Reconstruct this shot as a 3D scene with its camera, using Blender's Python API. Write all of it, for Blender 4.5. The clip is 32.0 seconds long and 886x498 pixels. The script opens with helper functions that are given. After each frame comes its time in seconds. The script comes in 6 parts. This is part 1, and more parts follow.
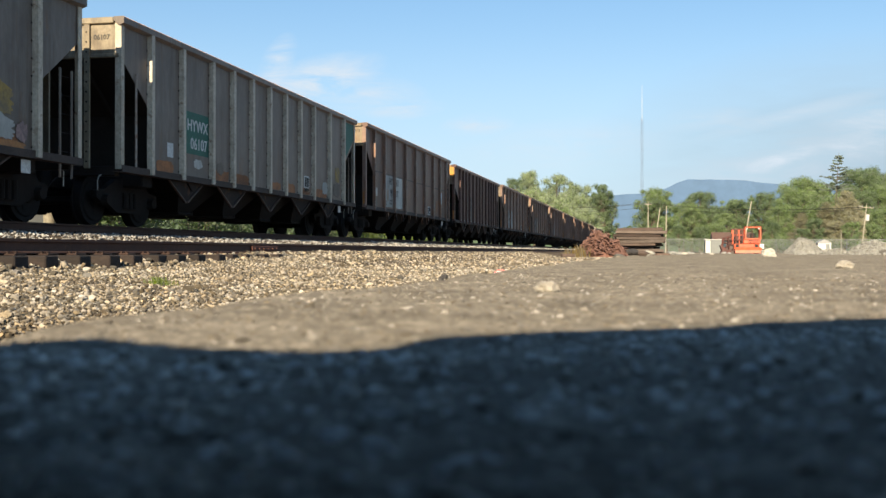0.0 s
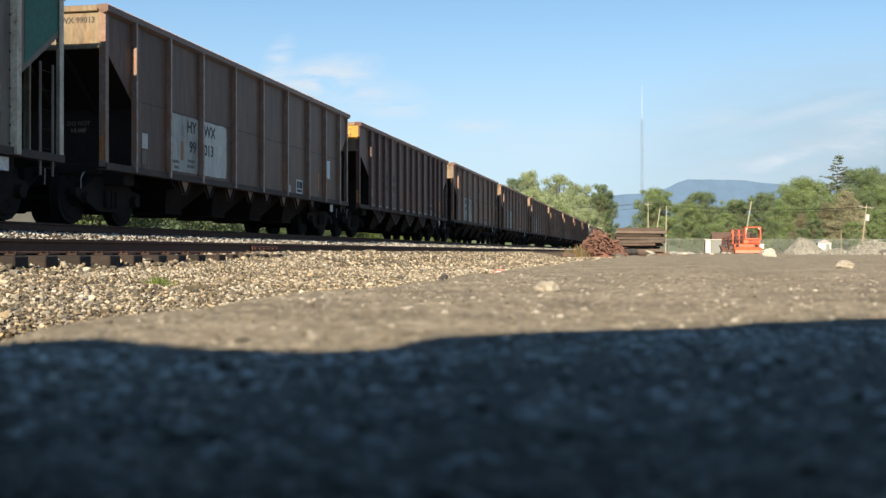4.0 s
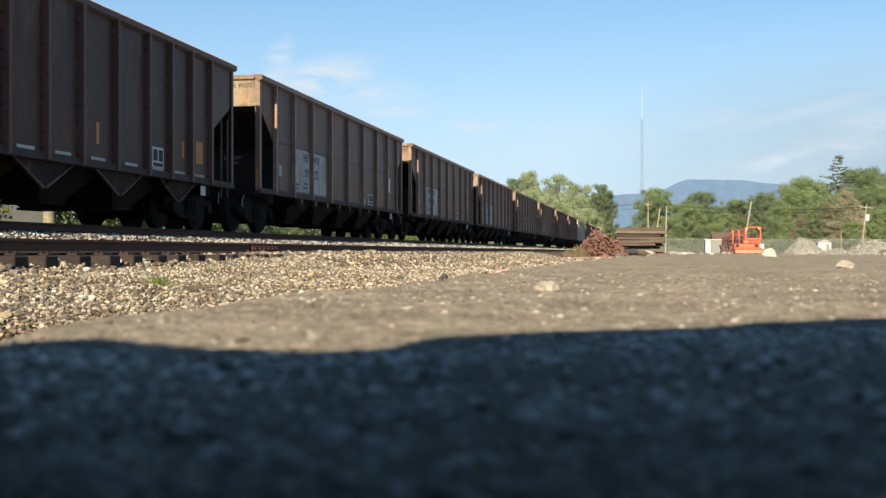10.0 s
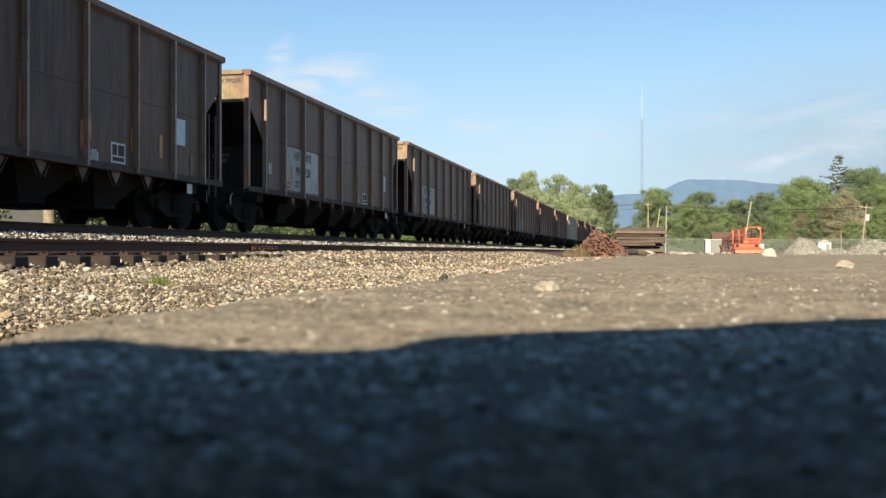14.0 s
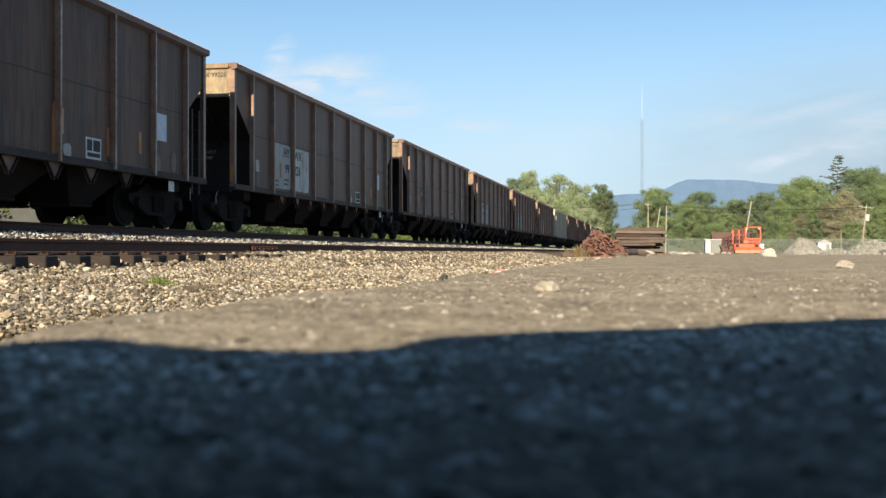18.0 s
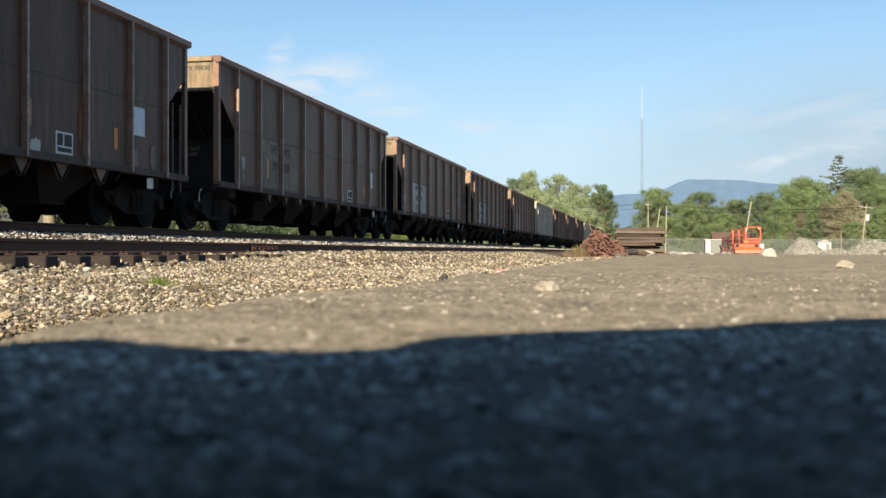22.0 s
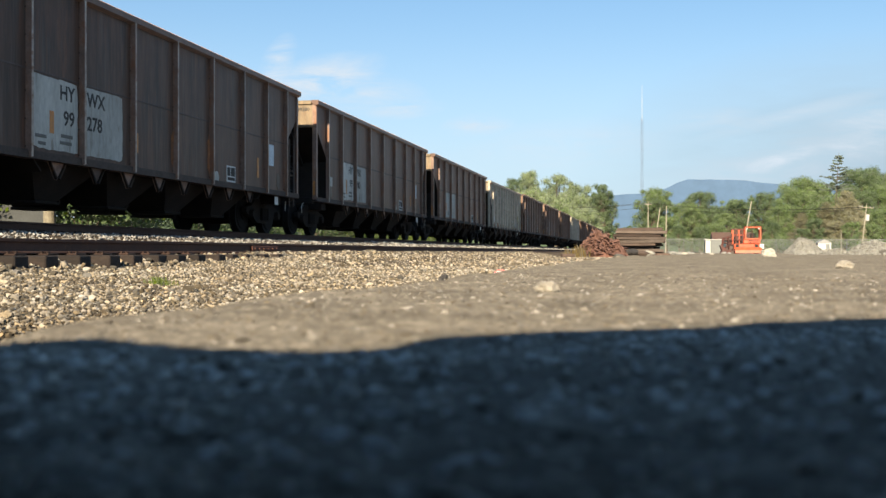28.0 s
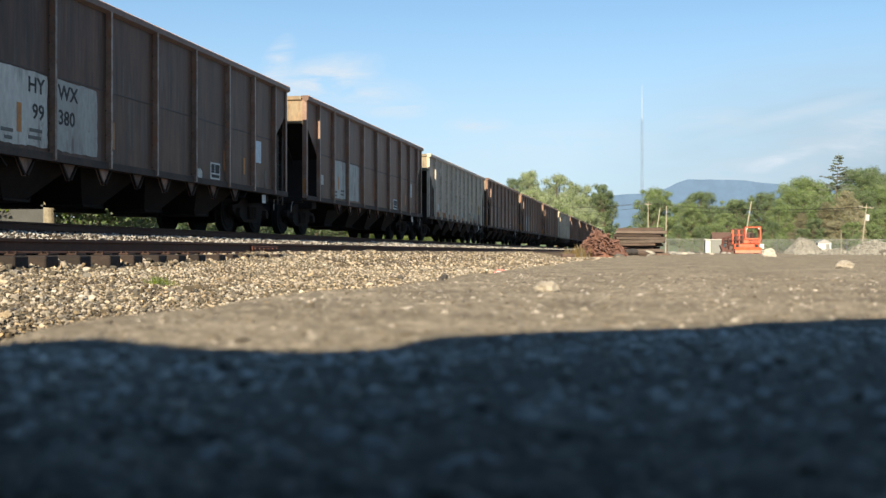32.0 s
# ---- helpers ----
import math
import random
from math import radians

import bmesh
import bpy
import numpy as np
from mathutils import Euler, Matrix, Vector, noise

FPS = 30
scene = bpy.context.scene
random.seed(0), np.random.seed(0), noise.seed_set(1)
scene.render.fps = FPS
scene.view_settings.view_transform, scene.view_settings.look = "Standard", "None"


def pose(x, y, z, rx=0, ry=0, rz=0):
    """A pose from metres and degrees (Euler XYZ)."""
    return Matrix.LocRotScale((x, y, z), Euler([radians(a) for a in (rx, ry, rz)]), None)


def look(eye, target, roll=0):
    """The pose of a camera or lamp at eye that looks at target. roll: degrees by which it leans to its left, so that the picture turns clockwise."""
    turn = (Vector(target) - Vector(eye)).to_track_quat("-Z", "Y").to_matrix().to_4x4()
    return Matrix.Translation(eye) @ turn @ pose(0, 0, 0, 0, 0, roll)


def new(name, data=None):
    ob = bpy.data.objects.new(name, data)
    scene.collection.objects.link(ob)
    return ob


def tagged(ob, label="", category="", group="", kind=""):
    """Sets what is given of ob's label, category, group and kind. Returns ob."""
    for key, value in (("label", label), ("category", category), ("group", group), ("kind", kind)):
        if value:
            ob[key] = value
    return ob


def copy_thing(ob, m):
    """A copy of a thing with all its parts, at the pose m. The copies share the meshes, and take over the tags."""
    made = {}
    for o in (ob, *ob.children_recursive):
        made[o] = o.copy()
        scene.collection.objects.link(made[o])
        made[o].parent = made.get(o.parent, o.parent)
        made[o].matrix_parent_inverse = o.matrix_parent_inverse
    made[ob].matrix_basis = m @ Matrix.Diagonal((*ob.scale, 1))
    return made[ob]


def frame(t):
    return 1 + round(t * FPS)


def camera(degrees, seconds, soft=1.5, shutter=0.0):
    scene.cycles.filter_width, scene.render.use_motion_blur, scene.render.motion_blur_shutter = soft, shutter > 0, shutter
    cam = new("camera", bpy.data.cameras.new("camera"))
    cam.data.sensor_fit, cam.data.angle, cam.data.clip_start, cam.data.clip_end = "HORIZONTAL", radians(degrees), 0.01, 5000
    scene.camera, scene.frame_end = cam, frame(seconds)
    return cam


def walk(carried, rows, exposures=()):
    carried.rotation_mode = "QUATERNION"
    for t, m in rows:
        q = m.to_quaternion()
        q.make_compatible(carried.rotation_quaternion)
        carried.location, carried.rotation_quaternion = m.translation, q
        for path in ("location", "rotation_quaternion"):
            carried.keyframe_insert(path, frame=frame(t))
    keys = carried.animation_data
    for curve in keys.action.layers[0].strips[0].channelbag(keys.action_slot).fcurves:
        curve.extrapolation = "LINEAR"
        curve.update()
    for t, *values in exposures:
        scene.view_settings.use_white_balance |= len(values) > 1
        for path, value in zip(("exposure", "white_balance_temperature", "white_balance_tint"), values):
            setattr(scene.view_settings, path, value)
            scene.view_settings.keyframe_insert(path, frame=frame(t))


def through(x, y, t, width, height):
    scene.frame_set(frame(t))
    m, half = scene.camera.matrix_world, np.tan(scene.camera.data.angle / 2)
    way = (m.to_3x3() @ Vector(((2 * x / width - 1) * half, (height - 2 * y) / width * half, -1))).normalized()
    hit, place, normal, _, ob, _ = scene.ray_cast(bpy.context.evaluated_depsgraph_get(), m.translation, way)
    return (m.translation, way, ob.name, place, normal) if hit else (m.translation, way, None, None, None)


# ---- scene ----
# Camera lies on the edge of a gravel lot, 6 cm over the ground, and does not move.
# x: to the right of the tracks' direction, y: along the tracks, z: up.
cam = camera(46.15, 32.0, soft=1.5)
cam.data.dof.use_dof = True
cam.data.dof.focus_distance = 25.0
cam.data.dof.aperture_fstop = 9.5
EYE = Vector((0.0, 0.0, 0.06))
YAW = 11.22
CAM_POSE = pose(EYE.x, EYE.y, EYE.z, 90.14, 0, YAW)
walk(cam, [(0.0, CAM_POSE), (32.0, CAM_POSE)])

# ---- light ----
SUN_UP, SUN_SIDE = 23.5, 0.8
world = bpy.data.worlds.new("sky")
scene.world = world
world.use_nodes = True
wn, wl = world.node_tree.nodes, world.node_tree.links
wn.clear()
sky = wn.new("ShaderNodeTexSky")
sky.sky_type = "NISHITA"
sky.sun_disc = False
sky.sun_elevation = radians(SUN_UP)
sky.sun_rotation = radians(180 + SUN_SIDE)
sky.altitude = 300
sky.air_density = 1.0
sky.dust_density = 0.05
sky.ozone_density = 2.5
w_co = wn.new("ShaderNodeTexCoord")
w_sep = wn.new("ShaderNodeSeparateXYZ")
wl.new(w_co.outputs["Generated"], w_sep.inputs["Vector"])


def w_math(op, a, b):
    nd = wn.new("ShaderNodeMath")
    nd.operation = op
    for k, v in enumerate((a, b)):
        if isinstance(v, (int, float)):
            nd.inputs[k].default_value = v
        else:
            wl.new(v, nd.inputs[k])
    return nd.outputs["Value"]


w_ahead = w_math("MAXIMUM", w_sep.outputs["Y"], 0.05)
w_flat = wn.new("ShaderNodeCombineXYZ")
wl.new(w_math("DIVIDE", w_sep.outputs["X"], w_ahead), w_flat.inputs["X"])
wl.new(w_math("DIVIDE", w_sep.outputs["Z"], w_ahead), w_flat.inputs["Y"])
w_noise = wn.new("ShaderNodeTexNoise")
w_noise.inputs["Scale"].default_value = 40.0
w_noise.inputs["Detail"].default_value = 7
w_noise.inputs["Roughness"].default_value = 0.62
w_noise.inputs["Distortion"].default_value = 0.5
w_stretch = wn.new("ShaderNodeMapping")
w_stretch.inputs["Scale"].default_value = (0.30, 1.4, 1.0)
w_stretch.inputs["Rotation"].default_value = (0, 0, radians(12))
wl.new(w_flat.outputs["Vector"], w_stretch.inputs["Vector"])
wl.new(w_stretch.outputs["Vector"], w_noise.inputs["Vector"])
w_sum = 0.0
# thin cirrus wisps: place, half size, tilt and thickness
for cu, cv, hu, hv, tilt, thick in ((-0.3699, 0.1921, 0.0340, 0.0180, 60, 1.05), (-0.328, 0.1736, 0.0780, 0.025, 12, 1.05), (-0.281, 0.158, 0.075, 0.025, -8, 0.75),
                                    (-0.2348, 0.1399, 0.044, 0.0103, 4, 0.77), (-0.1641, 0.1237, 0.0404, 0.0125, 4, 0.85), (-0.0791, 0.1005, 0.1174, 0.0293, 3, 0.48),
                                    (0.0497, 0.1239, 0.055, 0.0125, 4, 0.51), (0.1279, 0.1251, 0.1027, 0.0088, 14, 0.47), (0.118, 0.0847, 0.0352, 0.0095, 18, 0.74),
                                    (0.0929, 0.0736, 0.1101, 0.0293, 8, 0.30), (0.1989, 0.1233, 0.0587, 0.0147, 2, 0.50), (0.1673, 0.0931, 0.1467, 0.033, 12, 0.40),
                                    (0.2061, 0.1026, 0.0514, 0.0293, 0, 0.36)):
    mp = wn.new("ShaderNodeMapping")
    mp.vector_type = "TEXTURE"
    mp.inputs["Location"].default_value = (cu, cv, 0)
    mp.inputs["Rotation"].default_value = (0, 0, radians(tilt))
    mp.inputs["Scale"].default_value = (hu, hv, 1)
    wl.new(w_flat.outputs["Vector"], mp.inputs["Vector"])
    gr = wn.new("ShaderNodeTexGradient")
    gr.gradient_type = "SPHERICAL"
    wl.new(mp.outputs["Vector"], gr.inputs["Vector"])
    w_sum = w_math("ADD", w_sum, w_math("MULTIPLY", gr.outputs["Fac"], thick))
w_ramp = wn.new("ShaderNodeMapRange")
w_ramp.inputs["From Min"].default_value, w_ramp.inputs["From Max"].default_value = 0.36, 0.80
w_ramp.inputs["To Max"].default_value = 2.0
wl.new(w_noise.outputs["Fac"], w_ramp.inputs["Value"])
w_fac = w_math("MINIMUM", w_math("MULTIPLY", w_ramp.outputs["Result"], w_sum), 0.9)
w_hue = wn.new("ShaderNodeHueSaturation")
w_hue.inputs["Saturation"].default_value = 1.20
w_mix = wn.new("ShaderNodeMixRGB")
w_mix.inputs["Color2"].default_value = (5.6, 6.35, 7.1, 1)
w_bg = wn.new("ShaderNodeBackground")
w_bg.inputs["Strength"].default_value = 0.060
w_out = wn.new("ShaderNodeOutputWorld")
wl.new(sky.outputs["Color"], w_hue.inputs["Color"])
wl.new(w_fac, w_mix.inputs["Fac"])
w_soft = wn.new("ShaderNodeGamma")
w_soft.inputs["Gamma"].default_value = 0.68
w_gain = wn.new("ShaderNodeVectorMath")
w_gain.operation = "MULTIPLY"
w_gain.inputs[1].default_value = (1.74, 1.83, 1.92)
wl.new(w_hue.outputs["Color"], w_soft.inputs["Color"])
wl.new(w_soft.outputs["Color"], w_gain.inputs[0])
# pale haze towards the horizon
w_low = wn.new("ShaderNodeMapRange")
w_low.interpolation_type = "SMOOTHSTEP"
w_low.inputs["From Min"].default_value, w_low.inputs["From Max"].default_value = 0.0, 0.24
w_low.inputs["To Min"].default_value, w_low.inputs["To Max"].default_value = 0.85, 0.0
wl.new(w_sep.outputs["Z"], w_low.inputs["Value"])
w_haze = wn.new("ShaderNodeMixRGB")
w_haze.inputs["Color2"].default_value = (4.35, 5.65, 6.85, 1)
wl.new(w_low.outputs["Result"], w_haze.inputs["Fac"])
wl.new(w_gain.outputs["Vector"], w_haze.inputs["Color1"])
# dull thin cloud low over the yard
w_veil_map = wn.new("ShaderNodeMapping")
w_veil_map.vector_type = "TEXTURE"
w_veil_map.inputs["Location"].default_value = (0.22, 0.075, 0)
w_veil_map.inputs["Scale"].default_value = (0.30, 0.13, 1)
wl.new(w_flat.outputs["Vector"], w_veil_map.inputs["Vector"])
w_veil_in = wn.new("ShaderNodeTexGradient")
w_veil_in.gradient_type = "SPHERICAL"
wl.new(w_veil_map.outputs["Vector"], w_veil_in.inputs["Vector"])
w_veil = wn.new("ShaderNodeMixRGB")
w_veil.inputs["Color2"].default_value = (3.35, 4.40, 5.25, 1)
wl.new(w_math("MINIMUM", w_math("MULTIPLY", w_math("ADD", w_noise.outputs["Fac"], 0.35), w_math("MULTIPLY", w_veil_in.outputs["Fac"], 1.1)), 0.85), w_veil.inputs["Fac"])
wl.new(w_haze.outputs["Color"], w_veil.inputs["Color1"])
wl.new(w_veil.outputs["Color"], w_mix.inputs["Color1"])
wl.new(w_mix.outputs["Color"], w_bg.inputs["Color"])
wl.new(w_bg.outputs["Background"], w_out.inputs["Surface"])

sun_data = bpy.data.lights.new("sun", "SUN")
sun_data.energy = 5.0
sun_data.angle = radians(0.53)
sun_data.color = (1.0, 0.85, 0.61)
sun = new("sun", sun_data)
ce = math.cos(radians(SUN_UP))
SUN_WAY = Vector((math.sin(radians(SUN_SIDE)) * ce, math.cos(radians(SUN_SIDE)) * ce, -math.sin(radians(SUN_UP))))
sun.matrix_world = look((0, -20, 30), Vector((0, -20, 30)) + SUN_WAY)
scene.view_settings.exposure = 1.1


# ---- materials ----
def mat(name, base, rough=0.7, metal=0.0, second=None, scale=3.0, amount=0.5, fine=40.0, fine_amount=0.3,
        bump=0.2, bump_scale=None, piece=0.0, island=0.0, stretch=(1, 1, 1), rust=None, rust_amount=0.0, spread=0.0):
    """Two scales of colour change, grain as relief, change from piece to piece."""
    m = bpy.data.materials.new(name)
    m.use_nodes = True
    n, l = m.node_tree.nodes, m.node_tree.links
    bsdf = n["Principled BSDF"]
    bsdf.inputs["Roughness"].default_value = rough
    bsdf.inputs["Metallic"].default_value = metal
    co = n.new("ShaderNodeTexCoord")
    mp = n.new("ShaderNodeMapping")
    mp.inputs["Scale"].default_value = stretch
    l.new(co.outputs["Object"], mp.inputs["Vector"])
    if piece:
        inf = n.new("ShaderNodeObjectInfo")
        shift = n.new("ShaderNodeVectorMath")
        shift.operation = "MULTIPLY_ADD"
        shift.inputs[1].default_value = (37.0, 37.0, 37.0)
        l.new(inf.outputs["Random"], shift.inputs[0])
        l.new(co.outputs["Object"], shift.inputs[2])
        l.new(shift.outputs["Vector"], mp.inputs["Vector"])
    big = n.new("ShaderNodeTexNoise")
    big.inputs["Scale"].default_value = scale
    big.inputs["Detail"].default_value = 5
    big.inputs["Roughness"].default_value = 0.62
    l.new(mp.outputs["Vector"], big.inputs["Vector"])
    small = n.new("ShaderNodeTexNoise")
    small.inputs["Scale"].default_value = fine
    small.inputs["Detail"].default_value = 4
    small.inputs["Roughness"].default_value = 0.7
    l.new(mp.outputs["Vector"], small.inputs["Vector"])
    second = second or tuple(c * 0.55 for c in base)
    ramp = n.new("ShaderNodeValToRGB")
    ramp.color_ramp.elements[0].position = 0.5 - 0.22
    ramp.color_ramp.elements[1].position = 0.5 + 0.22
    ramp.color_ramp.elements[0].color = (*[b + (s - b) * amount for b, s in zip(base, second)], 1)
    ramp.color_ramp.elements[1].color = (*base, 1)
    l.new(big.outputs["Fac"], ramp.inputs["Fac"])
    last = ramp.outputs["Color"]
    if rust:
        rn = n.new("ShaderNodeTexNoise")
        rn.inputs["Scale"].default_value = scale * 2.3
        rn.inputs["Detail"].default_value = 7
        rn.inputs["Roughness"].default_value = 0.72
        l.new(mp.outputs["Vector"], rn.inputs["Vector"])
        rr = n.new("ShaderNodeValToRGB")
        rr.color_ramp.elements[0].position = 0.62 - 0.25 * rust_amount
        rr.color_ramp.elements[1].position = 0.72 - 0.20 * rust_amount
        l.new(rn.outputs["Fac"], rr.inputs["Fac"])
        mx = n.new("ShaderNodeMixRGB")
        mx.inputs["Color2"].default_value = (*rust, 1)
        l.new(rr.outputs["Color"], mx.inputs["Fac"])
        l.new(last, mx.inputs["Color1"])
        last = mx.outputs["Color"]
    val = n.new("ShaderNodeMapRange")
    val.inputs["From Min"].default_value, val.inputs["From Max"].default_value = 0.25, 0.75
    val.inputs["To Min"].default_value, val.inputs["To Max"].default_value = 1 - fine_amount, 1 + fine_amount
    l.new(small.outputs["Fac"], val.inputs["Value"])
    hsv = n.new("ShaderNodeHueSaturation")
    l.new(last, hsv.inputs["Color"])
    vout = val.outputs["Result"]
    if piece or island:
        if island:
            src = n.new("ShaderNodeNewGeometry").outputs["Random Per Island"]
        else:
            src = inf.outputs["Random"]
        pr = n.new("ShaderNodeMapRange")
        k = island or piece
        pr.inputs["To Min"].default_value, pr.inputs["To Max"].default_value = 1 - k, 1 + k
        if spread:
            # many dull pieces and a few very pale ones
            pw = n.new("ShaderNodeMath")
            pw.operation = "POWER"
            pw.inputs[1].default_value = spread
            l.new(src, pw.inputs[0])
            l.new(pw.outputs["Value"], pr.inputs["Value"])
            pr.inputs["To Max"].default_value = 1 + k * spread
        else:
            l.new(src, pr.inputs["Value"])
        mul = n.new("ShaderNodeMath")
        mul.operation = "MULTIPLY"
        l.new(vout, mul.inputs[0])
        l.new(pr.outputs["Result"], mul.inputs[1])
        vout = mul.outputs["Value"]
        if island:
            hr = n.new("ShaderNodeMapRange")
            hr.inputs["To Min"].default_value, hr.inputs["To Max"].default_value = 0.5, 1.5
            wn_ = n.new("ShaderNodeTexWhiteNoise")
            wn_.noise_dimensions = "1D"
            l.new(src, wn_.inputs["W"])
            l.new(wn_.outputs["Value"], hr.inputs["Value"])
            l.new(hr.outputs["Result"], hsv.inputs["Saturation"])
    l.new(vout, hsv.inputs["Value"])
    l.new(hsv.outputs["Color"], bsdf.inputs["Base Color"])
    if bump:
        bp = n.new("ShaderNodeBump")
        bp.inputs["Strength"].default_value = bump
        bp.inputs["Distance"].default_value = bump_scale or 0.3 / fine
        l.new(small.outputs["Fac"], bp.inputs["Height"])
        l.new(bp.outputs["Normal"], bsdf.inputs["Normal"])
    return m


def grit_mat(name, dark, light, cell, patch, rough=0.95):
    """Compacted grit: every grain its own shade, over large dusty patches."""
    m = mat(name, light, rough, second=dark, scale=patch, amount=0.75, fine=cell * 0.22, fine_amount=0.42, bump=0.6, bump_scale=0.005)
    n, l = m.node_tree.nodes, m.node_tree.links
    bsdf = n["Principled BSDF"]
    src = bsdf.inputs["Base Color"].links[0].from_socket
    co = n.new("ShaderNodeTexCoord")
    vo = n.new("ShaderNodeTexVoronoi")
    vo.inputs["Scale"].default_value = cell
    l.new(co.outputs["Object"], vo.inputs["Vector"])
    sp = n.new("ShaderNodeSeparateColor")
    l.new(vo.outputs["Color"], sp.inputs["Color"])
    pw = n.new("ShaderNodeMath")
    pw.operation = "POWER"
    pw.inputs[1].default_value = 4.0
    l.new(sp.outputs["Red"], pw.inputs[0])
    mr = n.new("ShaderNodeMapRange")
    mr.inputs["To Min"].default_value, mr.inputs["To Max"].default_value = 0.80, 1.9
    l.new(pw.outputs["Value"], mr.inputs["Value"])
    mu = n.new("ShaderNodeVectorMath")
    mu.operation = "SCALE"
    l.new(src, mu.inputs[0])
    l.new(mr.outputs["Result"], mu.inputs["Scale"])
    l.new(mu.outputs["Vector"], bsdf.inputs["Base Color"])
    bsdf.inputs["Specular IOR Level"].default_value = 0.05
    bsdf.inputs["Diffuse Roughness"].default_value = 0.6
    return m


def leafy(m, through=0.32):
    """Lets part of the light pass the leaf."""
    n, l = m.node_tree.nodes, m.node_tree.links
    bsdf = n["Principled BSDF"]
    tr = n.new("ShaderNodeBsdfTranslucent")
    l.new(bsdf.inputs["Base Color"].links[0].from_socket, tr.inputs["Color"])
    mx = n.new("ShaderNodeMixShader")
    mx.inputs["Fac"].default_value = through
    l.new(bsdf.outputs["BSDF"], mx.inputs[1])
    l.new(tr.outputs["BSDF"], mx.inputs[2])
    l.new(mx.outputs["Shader"], n["Material Output"].inputs["Surface"])
    return m


M = {}
M["lot"] = grit_mat("lot_gravel", (0.048, 0.042, 0.034), (0.188, 0.165, 0.135), 150, 4.5)
M["ballast_bed"] = mat("ballast_bed", (0.085, 0.066, 0.050), 0.95, second=(0.055, 0.042, 0.032), scale=2.0, amount=0.6, fine=24, fine_amount=0.6, bump=1.0, bump_scale=0.03)
M["ballast"] = mat("ballast_stone", (0.275, 0.247, 0.203), 0.9, second=(0.135, 0.108, 0.079), scale=1.8, amount=1.0, fine=60, fine_amount=0.35, bump=0.4, island=0.62, spread=2.2)
M["ballast_grey"] = mat("grey_ballast_stone", (0.36, 0.345, 0.325), 0.9, second=(0.20, 0.185, 0.17), scale=1.8, amount=1.0, fine=60, fine_amount=0.35, bump=0.4, island=0.70)
M["pebble"] = mat("lot_pebble", (0.170, 0.150, 0.124), 0.9, second=(0.11, 0.096, 0.08), scale=30, amount=0.8, fine=200, fine_amount=0.2, bump=0.2, island=0.35)
M["pale_pebble"] = mat("pale_pebble", (0.50, 0.465, 0.42), 0.8, second=(0.26, 0.235, 0.205), scale=60, amount=0.8, fine=300, fine_amount=0.2, bump=0.2, island=0.35)
M["grass"] = mat("grass_ground", (0.042, 0.050, 0.022), 0.95, second=(0.065, 0.055, 0.03), scale=0.15, amount=0.9, fine=6, fine_amount=0.5, bump=0.6, bump_scale=0.1)
for key in ("ballast_bed", "ballast", "ballast_grey", "pebble", "pale_pebble"):
    # dusty stone hardly shines
    M[key].node_tree.nodes["Principled BSDF"].inputs["Specular IOR Level"].default_value = 0.12
    M[key].node_tree.nodes["Principled BSDF"].inputs["Diffuse Roughness"].default_value = 0.5
M["rail_side"] = mat("rusty_rail", (0.075, 0.036, 0.026), 0.8, metal=0.2, second=(0.12, 0.055, 0.03), scale=6, fine=70, bump=0.25, rust=(0.16, 0.07, 0.035), rust_amount=0.2)
M["rail_top"] = mat("worn_rail_head", (0.32, 0.30, 0.29), 0.35, metal=0.9, second=(0.2, 0.15, 0.12), scale=4, fine=80, bump=0.05)
M["tie"] = mat("creosoted_tie", (0.015, 0.0102, 0.0085), 0.9, second=(0.028, 0.0185, 0.0145), scale=5, amount=0.9, fine=30, fine_amount=0.5, bump=0.5, stretch=(0.6, 4, 4), piece=0.35)
M["plate"] = mat("rusty_plate", (0.050, 0.026, 0.019), 0.85, metal=0.2, second=(0.03, 0.019, 0.015), scale=14, fine=90, piece=0.3)
M["joint_bar"] = mat("red_rusty_joint_bar", (0.150, 0.058, 0.036), 0.85, second=(0.08, 0.032, 0.022), scale=9, amount=0.9, fine=60, bump=0.3)
M["brown"] = mat("brown_car_paint", (0.138, 0.067, 0.041), 0.60, second=(0.050, 0.029, 0.021), scale=1.4, amount=0.9, fine=9, fine_amount=0.25, bump=0.06, piece=0.12, rust=(0.15, 0.062, 0.032), rust_amount=0.18, stretch=(1, 1, 0.16))
# worn rib paint, made paler to hold skylight on the outer faces
M["brown_rib"] = mat("skylit_brown_rib", (0.440, 0.370, 0.310), 0.50, second=(0.120, 0.064, 0.040), scale=3, amount=0.8, fine=18, bump=0.1, piece=0.2, rust=(0.19, 0.085, 0.04), rust_amount=0.35)
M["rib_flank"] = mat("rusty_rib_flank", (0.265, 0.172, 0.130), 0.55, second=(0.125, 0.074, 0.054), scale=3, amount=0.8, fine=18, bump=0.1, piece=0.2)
M["brown_chord"] = mat("brown_chord_paint", (0.165, 0.098, 0.072), 0.55, second=(0.09, 0.052, 0.038), scale=3, amount=0.8, fine=18, bump=0.1, piece=0.2)
M["dark_red"] = mat("dark_red_car_paint", (0.062, 0.020, 0.013), 0.56, second=(0.040, 0.017, 0.012), scale=0.9, amount=0.8, fine=9, fine_amount=0.22, bump=0.06, piece=0.1, rust=(0.12, 0.06, 0.035), rust_amount=0.2, stretch=(1, 1, 0.35))
